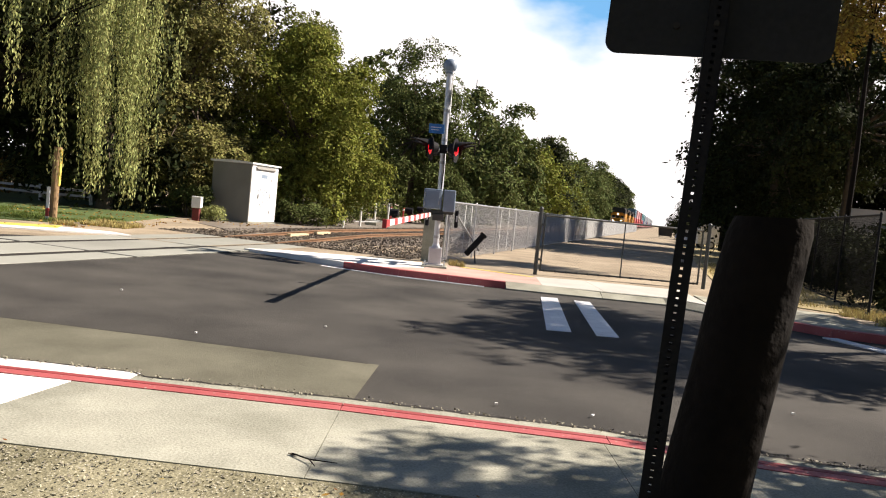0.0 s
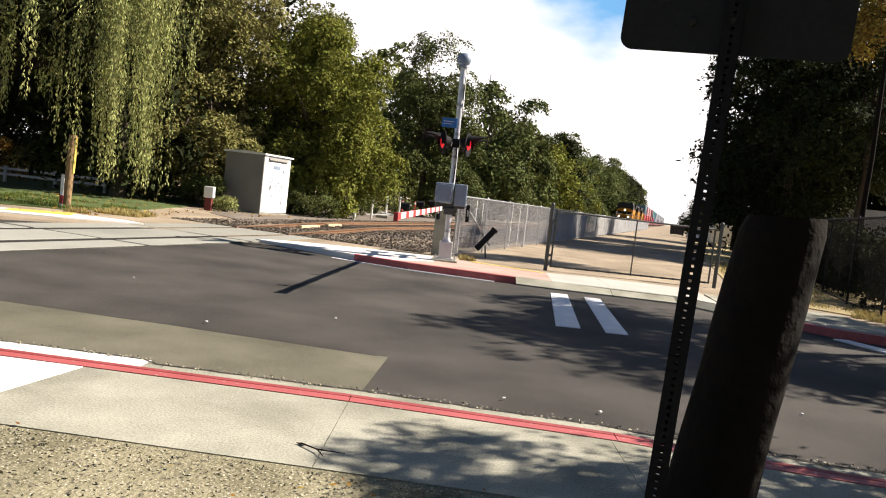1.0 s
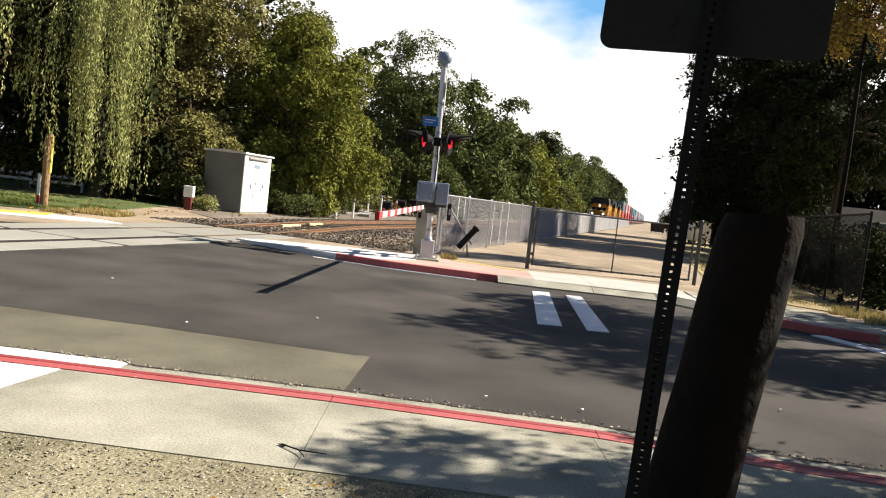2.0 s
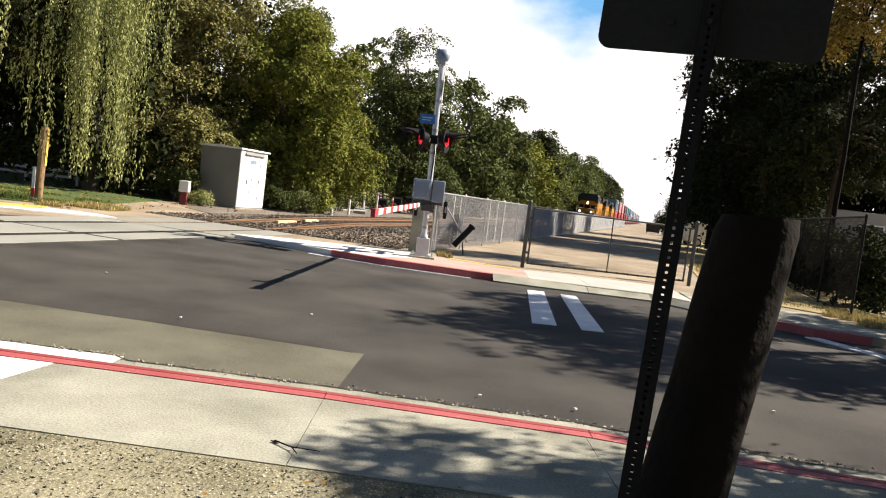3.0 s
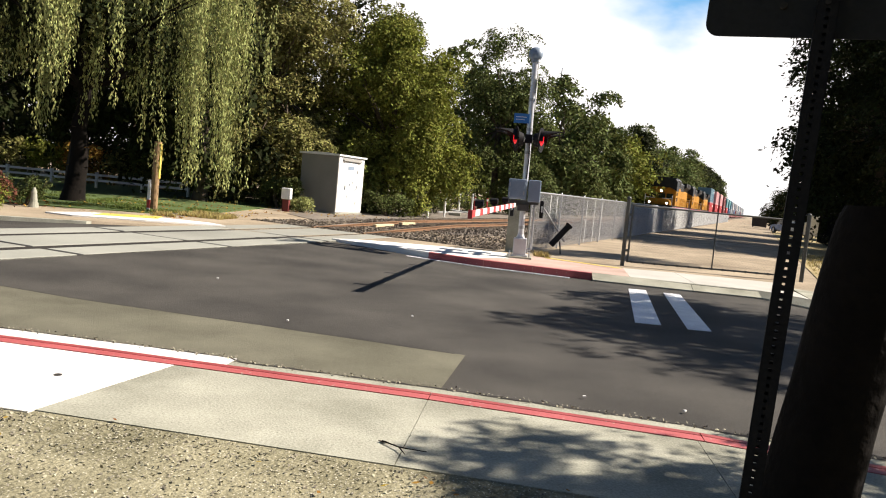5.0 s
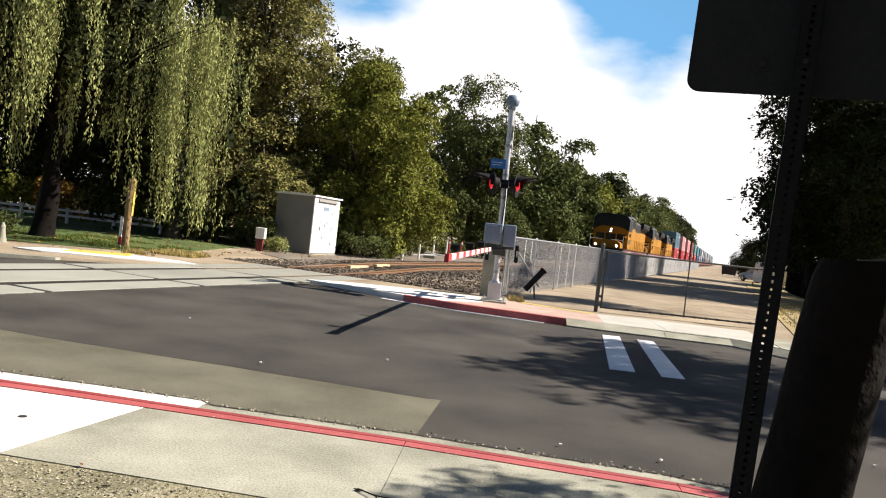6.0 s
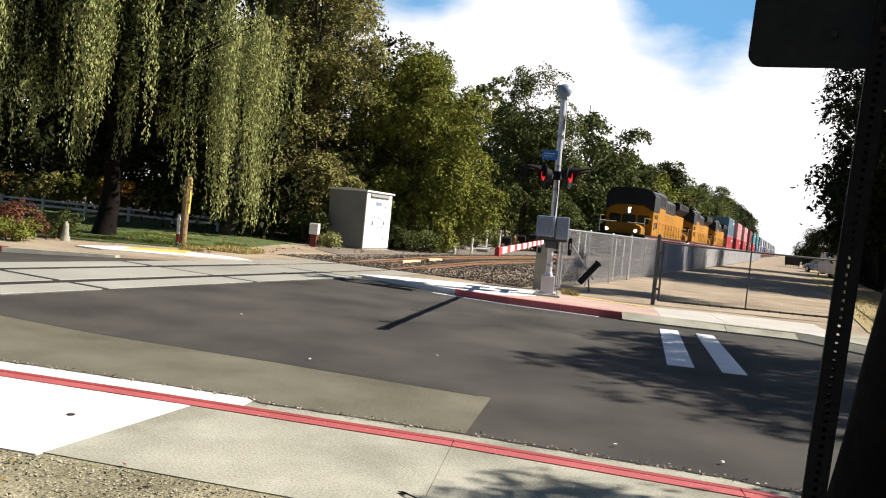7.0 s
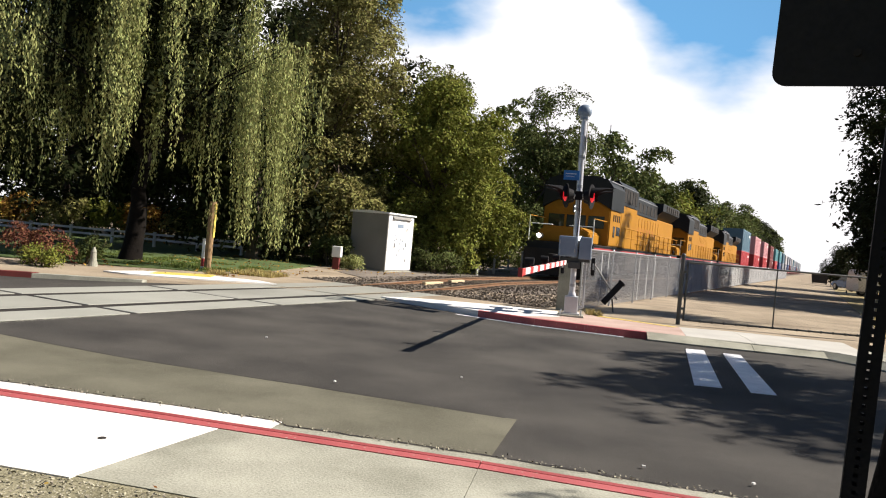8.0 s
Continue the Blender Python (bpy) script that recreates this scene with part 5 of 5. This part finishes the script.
# ---- yard, house, vehicles ----
def house():
    t = thing("house", pose(21, 46, 0.1, 0, 0, -12), "grey stucco house with a low grey roof", "house")
    part("wall", box(B(), 0, 9, 0, 8, -0.1, 3.6), STUCCO, t)
    part("roof", profile(B(), [(-0.7, 3.55), (4.5, 5.6), (9.7, 3.55), (9.7, 3.75), (4.5, 5.8), (-0.7, 3.75)], -0.7, 8.7), ROOFING, t)
    for x in (1.6, 4.4, 7.0):
        w = part("window", box(B(), x - 0.08, x + 1.28, -0.03, 0.0, 1.3, 2.9), WHITE, t, "white window frame")
        for k in (0, 1):
            part("pane", box(B(), x + k * 0.62, x + 0.58 + k * 0.62, -0.04, -0.03, 1.38, 2.82), GLASS, w)
        part("sill", box(B(), x - 0.12, x + 1.32, -0.1, -0.03, 1.22, 1.3), WHITE, w)


house()


def car(name, m, paint, label, van=False):
    t = thing(name, m, label, "car", "parked cars")
    if van:
        side = [(-2.5, 0.35), (2.5, 0.35), (2.55, 0.85), (2.3, 1.1), (1.6, 1.2), (1.0, 1.85), (-2.4, 1.9), (-2.55, 1.0)]
        glass = [(1.55, 1.22), (1.02, 1.75), (-0.2, 1.78), (-0.2, 1.2)]
    else:
        side = [(-2.2, 0.32), (2.2, 0.32), (2.25, 0.62), (2.0, 0.8), (1.05, 0.9), (0.35, 1.38), (-1.1, 1.42), (-1.9, 0.98), (-2.25, 0.9)]
        glass = [(0.95, 0.92), (0.33, 1.32), (-1.05, 1.35), (-1.7, 0.97)]
    b = profile(B(), side, -0.86, 0.86)
    bmesh.ops.bevel(b, geom=b.edges[:], offset=0.06, segments=2, affect="EDGES")
    body = part("body", b, paint, t)
    part("window", profile(B(), glass, -0.868, 0.868), GLASS, body, "dark side windows")
    part("windscreen", profile(B(), [(glass[0][0] + 0.06, glass[0][1]), (glass[1][0] + 0.06, glass[1][1]), (glass[1][0], glass[1][1]), (glass[0][0], glass[0][1])], -0.7, 0.7), GLASS, body)
    for sx in (-1.4, 1.4):
        for y in (-0.8, 0.8):
            w = part("wheel", rod(B(), (sx, y - 0.1, 0.32), (sx, y + 0.1, 0.32), 0.32, seg=20), RUBBER, t)
            part("rim", rod(B(), (sx, y - 0.108, 0.32), (sx, y + 0.108, 0.32), 0.19, seg=14), GALV, w)
    for y in (-0.6, 0.6):
        part("headlight", box(B(), 2.18, 2.27, y - 0.18, y + 0.18, 0.6, 0.72, 0.01), WHITE, body)
        part("tail_light", box(B(), -2.28, -2.18, y - 0.16, y + 0.16, 0.7, 0.85, 0.01), RED, body)
    return t


car("parked_car", pose(15.2, 22.5, 0.1, 0, 0, 170), CARPAINT, "white car parked behind the black fence")
car("parked_van", pose(*tr(4.6, 64), 0.1, 0, 0, 10), CARPAINT, "white van parked at the end of the dirt strip", True)
car("parked_car", pose(*tr(3.0, 80), 0.1, 0, 0, 100), BLUEPAINT, "dark parked car on the dirt strip")
t = thing("dumpster", tpose(0.4, 112, 0.1), "dark steel waste container on the dirt strip", "container")
b = profile(B(), [(-0.9, 0.15), (0.9, 0.15), (1.0, 1.3), (-1.0, 1.3)], -0.7, 0.7)
part("bin", b, UNDER, t)
part("lid", box(B(), -1.05, 1.05, -0.75, 0.75, 1.3, 1.37, 0.02), BLACKSTEEL, t)
for x in (-0.8, 0.8):
    for y in (-0.5, 0.5):
        part("caster", rod(B(), (x, y - 0.04, 0.08), (x, y + 0.04, 0.08), 0.08, seg=10), RUBBER, t)

# fallen twig and leaves on the near pavement
t = thing("fallen_twig", pose(-0.56, 3.66, 0.134, 0, 0, -20), "dry dark twig lying on the pavement", "twig")
b = rod(rod(rod(B(), (-0.12, 0.03, 0.006), (0.0, -0.01, 0.012), 0.004, 0.004, 6), (0.0, -0.01, 0.012), (0.13, 0.04, 0.006), 0.004, 0.002, 6), (0.0, -0.01, 0.012), (0.06, -0.06, 0.006), 0.004, 0.002, 6)
part("twig", b, BARK_DARK_SHADE, t)
part("leaf", prism(B(), [(-0.145, 0.03), (-0.125, 0.022), (-0.10, 0.026), (-0.085, 0.036), (-0.11, 0.044), (-0.13, 0.04)], 0.0, 0.004), BARK, t, "curled dry leaf")
rng = np.random.default_rng(19)
n = 40
fx, fy = rng.uniform(-3, 3, n), rng.uniform(2.9, 3.45, n)
tagged(new("leaf_litter", quads("leaf_litter", leaves(np.stack([fx, fy - 0.05 * fx, np.full(n, 0.142)], 1), np.tile(np.array([0, 0, 3.0]), (n, 1)), 0.035, 0.02, rng, 0), LEAF_RUSSET)), "small dry leaves along the pavement edge", "leaf litter", kind="stuff")


# ---- train ----
def truck(t, y, r=0.5, half=1.85, axles=3):
    f = part("bogie", box(B(), -1.18, 1.18, y - half - 0.5, y + half + 0.5, 0.42, 0.82, 0.05), UNDER, t, "sooty bogie frame")
    for i in range(axles):
        ya = y - half + i * (2 * half / (axles - 1))
        for x in (-0.75, 0.75):
            part("wheel", rod(B(), (x - 0.07, ya, r), (x + 0.07, ya, r), r, seg=24), UNDER, f)
        for x in (-1.2, 1.2):
            part("axle_box", box(B(), x - 0.1, x + 0.1, ya - 0.2, ya + 0.2, 0.32, 0.72, 0.03), UNDER, f)


def locomotive(lit=True):
    """Local axes: y runs from the coupler face (0) back along the engine; z from the rail head."""
    LAMP = HEADLIGHT if lit else GLASS
    t = thing("locomotive", pose(0, 0, 0), "yellow diesel locomotive with dark grey roof and lit headlights" if lit else "yellow diesel locomotive with dark grey roof, coupled behind another", "locomotive", "locomotives of the train")
    L = 22.3
    for y in (4.3, L - 4.3):
        truck(t, y)
    part("fuel_tank", profile(B(), [(-1.3, 0.5), (-0.9, 0.28), (0.9, 0.28), (1.3, 0.5), (1.3, 1.15), (-1.3, 1.15)], 7.6, 14.6), UNDER, t, "dark fuel tank")
    part("underframe", box(B(), -1.5, 1.5, 0.6, L - 0.6, 1.22, 1.52, 0.02), ENGINEGREY, t)
    part("side_sill", box(B(), -1.53, 1.53, 0.7, L - 0.7, 1.38, 1.44), RED, t, "thin red sill stripe")
    part("walkway", box(B(), -1.53, 1.53, 0.6, L - 0.6, 1.52, 1.57), UNDER, t)
    part("snowplough", profile(B(), [(-1.45, 0.12), (1.45, 0.12), (1.5, 1.25), (-1.5, 1.25)], 0.42, 0.58), UNDER, t, "dark snow plough")
    for y in (-0.1, L - 0.5):
        part("coupler", box(B(), -0.16, 0.16, y - 0.1, y + 0.6, 0.75, 1.05, 0.04), UNDER, t)
    # nose and cab
    nose = profile(B(), [(-1.15, 1.57), (1.15, 1.57), (1.15, 2.05), (0.75, 2.26), (-0.75, 2.26), (-1.15, 2.05)], 1.15, 2.85)
    bmesh.ops.bevel(nose, geom=nose.edges[:], offset=0.06, segments=2, affect="EDGES")
    n = part("nose", nose, YELLOW, t, "yellow short nose")
    part("nose_door", box(B(), 0.45, 0.95, 1.135, 1.15, 1.62, 2.0, 0.01), YELLOW, n)
    cab = profile(B(), [(-1.55, 1.57), (1.55, 1.57), (1.55, 3.22), (0.9, 3.56), (-0.9, 3.56), (-1.55, 3.22)], 2.85, 5.05)
    bmesh.ops.bevel(cab, geom=cab.edges[:], offset=0.05, segments=2, affect="EDGES")
    c = part("cab", cab, YELLOW, t, "yellow driver's cab")
    roof = profile(B(), [(-1.6, 3.2), (-0.9, 3.57), (0.9, 3.57), (1.6, 3.2), (1.6, 4.2), (1.35, 4.52), (0.9, 4.66), (-0.9, 4.66), (-1.35, 4.52), (-1.6, 4.2)], 2.74, 5.1)
    part("cab_roof", roof, ENGINEGREY, c, "dark grey cab roof")
    for x0, x1 in ((-1.3, -0.55), (-0.45, 0.45), (0.55, 1.3)):
        part("windscreen", box(B(), x0, x1, 2.835, 2.86, 2.32, 2.88, 0.01), GLASS, c)
    for x in (-1.56, 1.555):
        part("side_window", box(B(), x - 0.005, x + 0.012, 3.5, 3.8, 2.0, 2.5, 0.004), GLASS, c)
        part("side_window", box(B(), x - 0.005, x + 0.012, 4.1, 4.75, 2.1, 2.5, 0.004), GLASS, c)
        part("cab_door", box(B(), x - 0.004, x + 0.01, 4.85, 5.0, 1.6, 3.1, 0.004), YELLOW, c)
        # illegible road number
        for k in range(4):
            part("number_bar", box(B(), x - 0.006, x + 0.014, 3.4 + k * 0.36, 3.55 + k * 0.36, 2.72, 3.02), UNDER, c, "dark number bar")
    hl = part("headlight", box(B(), -0.16, 0.16, 2.74, 2.86, 2.98, 3.34, 0.02), ENGINEGREY, c)
    for z in (3.07, 3.25):
        part("lamp", rod(B(), (0, 2.72, z), (0, 2.75, z), 0.075, seg=16), LAMP, hl, "lit headlight" if lit else "unlit headlight")
    for x in (-0.92, 0.92):
        d = part("ditch_light", rod(B(), (x, 0.62, 1.78), (x, 0.85, 1.78), 0.13, seg=16), UNDER, t)
        part("lamp", rod(B(), (x, 0.60, 1.78), (x, 0.625, 1.78), 0.085, seg=16), LAMP, d, "lit ditch light" if lit else "unlit ditch light")
    # long hood in three sections, radiator flare and roof
    def hood(name, y0, y1, w, h, mat=YELLOW, label=""):
        return part(name, box(B(), -w, w, y0, y1, 1.57, h, 0.04), mat, t, label)
    h1 = hood("electrical_cabinet", 5.05, 8.6, 1.48, 3.6, YELLOW, "yellow equipment cabinet")
    h2 = hood("engine_hood", 8.6, 15.2, 1.22, 3.45)
    h3 = hood("radiator_hood", 15.2, 21.0, 1.2, 3.55)
    part("hood_roof", profile(B(), [(-1.5, 3.6), (1.5, 3.6), (1.5, 4.45), (1.25, 4.72), (-1.25, 4.72), (-1.5, 4.45)], 5.12, 8.6), ENGINEGREY, h1, "dark grey roof")
    part("hood_roof", profile(B(), [(-1.25, 3.45), (1.25, 3.45), (1.25, 4.25), (1.0, 4.5), (-1.0, 4.5), (-1.25, 4.25)], 8.6, 15.2), ENGINEGREY, h2, "dark grey roof")
    part("radiator_flare", profile(B(), [(-1.02, 3.6), (1.02, 3.6), (1.55, 4.05), (1.55, 4.5), (-1.55, 4.5), (-1.55, 4.05)], 15.2, 21.0), ENGINEGREY, h3, "dark flared radiator")
    for k in range(6):
        part("grille", box(B(), -1.58, 1.58, 16.35 + k * 0.76, 16.95 + k * 0.76, 4.1, 4.42, 0.01), UNDER, h3)
    for k in range(10):
        for x in (-1.235, 1.22):
            part("hood_door", box(B(), x, x + 0.015, 8.75 + k * 0.78, 9.45 + k * 0.78, 1.75, 3.3, 0.005), YELLOW, h2)
            part("latch", box(B(), x - 0.004, x + 0.02, 9.38 + k * 0.78, 9.42 + k * 0.78, 2.5, 2.62), UNDER, h2)
    for k in range(5):
        part("intake_grille", box(B(), -1.515, 1.515, 5.4 + k * 0.6, 5.85 + k * 0.6, 3.75, 4.4, 0.01), UNDER, h1)
    part("exhaust", box(B(), -0.35, 0.35, 12.0, 12.9, 4.4, 4.62, 0.03), UNDER, h2)
    part("air_intake", box(B(), -0.9, 0.9, 9.0, 10.8, 4.38, 4.56, 0.05), ENGINEGREY, h2)
    part("horn", rod(rod(B(), (-0.2, 9.4, 4.75), (0.3, 9.4, 4.75), 0.03, 0.08, 10), (0, 9.4, 4.5), (0, 9.4, 4.75), 0.03, seg=8), UNDER, h2)
    # pale strips added to draw the sunlit highlight along the roof edges
    for x in (-1.47, 1.43):
        part("roof_edge_highlight", box(B(), x, x + 0.04, 2.9, 8.6, 4.46, 4.5), GALV, h1, "pale strip added for the sunlit highlight on the roof edge")
    for x in (-1.23, 1.19):
        part("roof_edge_highlight", box(B(), x, x + 0.04, 8.6, 15.2, 4.26, 4.3), GALV, h2, "pale strip added for the sunlit highlight on the roof edge")
    for k in range(6):
        part("upper_grille", box(B(), -1.262, 1.262, 8.9 + k * 1.05, 9.6 + k * 1.05, 3.6, 4.1, 0.01), UNDER, h2)
    part("lettering_bar", box(B(), -1.232, 1.232, 9.6, 14.6, 2.45, 2.8), RED, h2, "plain red lettering bar")
    # handrails and steps
    for x in (-1.48, 1.48):
        for z in (2.1, 2.55):
            part("handrail", rod(B(), (x, 6.0, z), (x, 21.5, z), 0.02, seg=6), YELLOW, t)
        for k in range(11):
            part("stanchion", rod(B(), (x, 6.2 + k * 1.5, 1.55), (x, 6.2 + k * 1.5, 2.57), 0.02, seg=6), YELLOW, t)
        part("handrail", rod(B(), (x * 0.96, 0.75, 2.65), (x * 0.96, 2.85, 2.65), 0.022, seg=6), YELLOW, t)
        part("front_rail", rod(rod(B(), (x * 0.96, 0.72, 0.6), (x * 0.96, 0.72, 2.65), 0.022, seg=6), (x * 0.96, 0.72, 2.3), (x * 0.25, 0.72, 2.3), 0.02, seg=6), WHITE, t)
        for k in range(4):
            part("step", box(B(), min(x, x * 0.8), max(x, x * 0.8), 0.75, 1.1, 0.4 + k * 0.3, 0.44 + k * 0.3), ENGINEGREY, t)
    return t


CONT = {}
for nm, c in (("slate_blue", (0.10, 0.20, 0.26)), ("red", (0.50, 0.045, 0.05)), ("pink", (0.66, 0.33, 0.34)), ("maroon", (0.20, 0.035, 0.035)), ("white", (0.60, 0.60, 0.60)), ("teal", (0.09, 0.30, 0.33)), ("grey", (0.30, 0.32, 0.36)), ("navy", (0.05, 0.09, 0.22))):
    CONT[nm] = material("container_" + nm, tuple(v * 0.8 for v in c), c, 0.5, 0.6, 20, 0.03)


def container(parent, y0, z0, L, h, colour):
    w = 1.22
    b = B()
    n = int(L / 0.28)
    pts = []
    for i in range(n):
        ya = y0 + 0.1 + i * (L - 0.2) / n
        st = (L - 0.2) / n
        pts += [(w, ya), (w, ya + st * 0.4), (w - 0.035, ya + st * 0.5), (w - 0.035, ya + st * 0.9)]
    out = [(x, y) for x, y in pts] + [(-x, y) for x, y in pts[::-1]]
    prism(b, out, z0 + 0.12, z0 + h - 0.1)
    c = part("container", b, CONT[colour], parent, "%s corrugated shipping container" % colour.replace("_", " "))
    for z in (z0, z0 + h - 0.12):
        part("frame_rail", box(B(), -w - 0.005, w + 0.005, y0, y0 + L, z, z + 0.12, 0.01), CONT[colour], c)
    for y in (y0, y0 + L - 0.14):
        part("corner_post", box(B(), -w - 0.004, w + 0.004, y, y + 0.14, z0 + 0.12, z0 + h - 0.12), CONT[colour], c)
    part("marking", box(B(), -w - 0.012, w + 0.012, y0 + L - 2.6, y0 + L - 0.8, z0 + h - 0.75, z0 + h - 0.45), WHITE, c, "plain white marking bar")


def well_car(lower, upper):
    t = thing("well_car", pose(0, 0, 0), "low well car stacked with %s and %s containers" % (lower.replace("_", " "), upper.replace("_", " ")), "freight car", "freight cars of the train")
    for y in (1.7, 20.0):
        truck(t, y, 0.42, 0.9, 2)
    part("well_side", box(B(), -1.5, -1.4, 3.0, 18.7, 0.4, 1.3, 0.02), CONT["maroon"], t, "dark steel well side")
    part("well_side", box(B(), 1.4, 1.5, 3.0, 18.7, 0.4, 1.3, 0.02), CONT["maroon"], t, "dark steel well side")
    part("end_platform", box(B(), -1.35, 1.35, 0.3, 3.2, 0.9, 1.15, 0.02), UNDER, t)
    part("end_platform", box(B(), -1.35, 1.35, 18.5, 21.4, 0.9, 1.15, 0.02), UNDER, t)
    part("floor", box(B(), -1.4, 1.4, 3.2, 18.5, 0.4, 0.5), UNDER, t)
    container(t, 4.75, 0.52, 12.2, 2.75, lower)
    container(t, 4.75, 3.29, 12.2, 2.75, upper)
    return t


def motions():
    """The train runs towards the street along the straight track at a steady speed."""
    speed, cab0 = 17.65, 174.7 - 2.85
    top = RAIL_Z + 0.0235

    def key(thing_, back):
        ends = []
        for t_ in (0.0, 2.0, 4.0, 6.0, 8.0):
            ends.append((t_, tpose(TRACK_U, cab0 + back - speed * t_, top)))
        walk(thing_, ends)
    for i, e in enumerate(engines):
        key(e, i * 22.6)
    for i, c in enumerate(cars):
        key(c, 3 * 22.6 + 0.2 + i * 21.9)


engines = [locomotive(), locomotive(False)]
engines.append(copy_thing(engines[1], pose(0, 0, 0)))
cars = [well_car(lo, up) for lo, up in (("red", "slate_blue"), ("red", "pink"), ("red", "pink"), ("maroon", "maroon"), ("red", "teal"), ("navy", "teal"), ("grey", "slate_blue"), ("grey", "white"), ("navy", "grey"), ("maroon", "grey"), ("grey", "white"))]
for i in range(8):
    cars.append(copy_thing(cars[6 + i % 5], pose(0, 0, 0)))
motions()
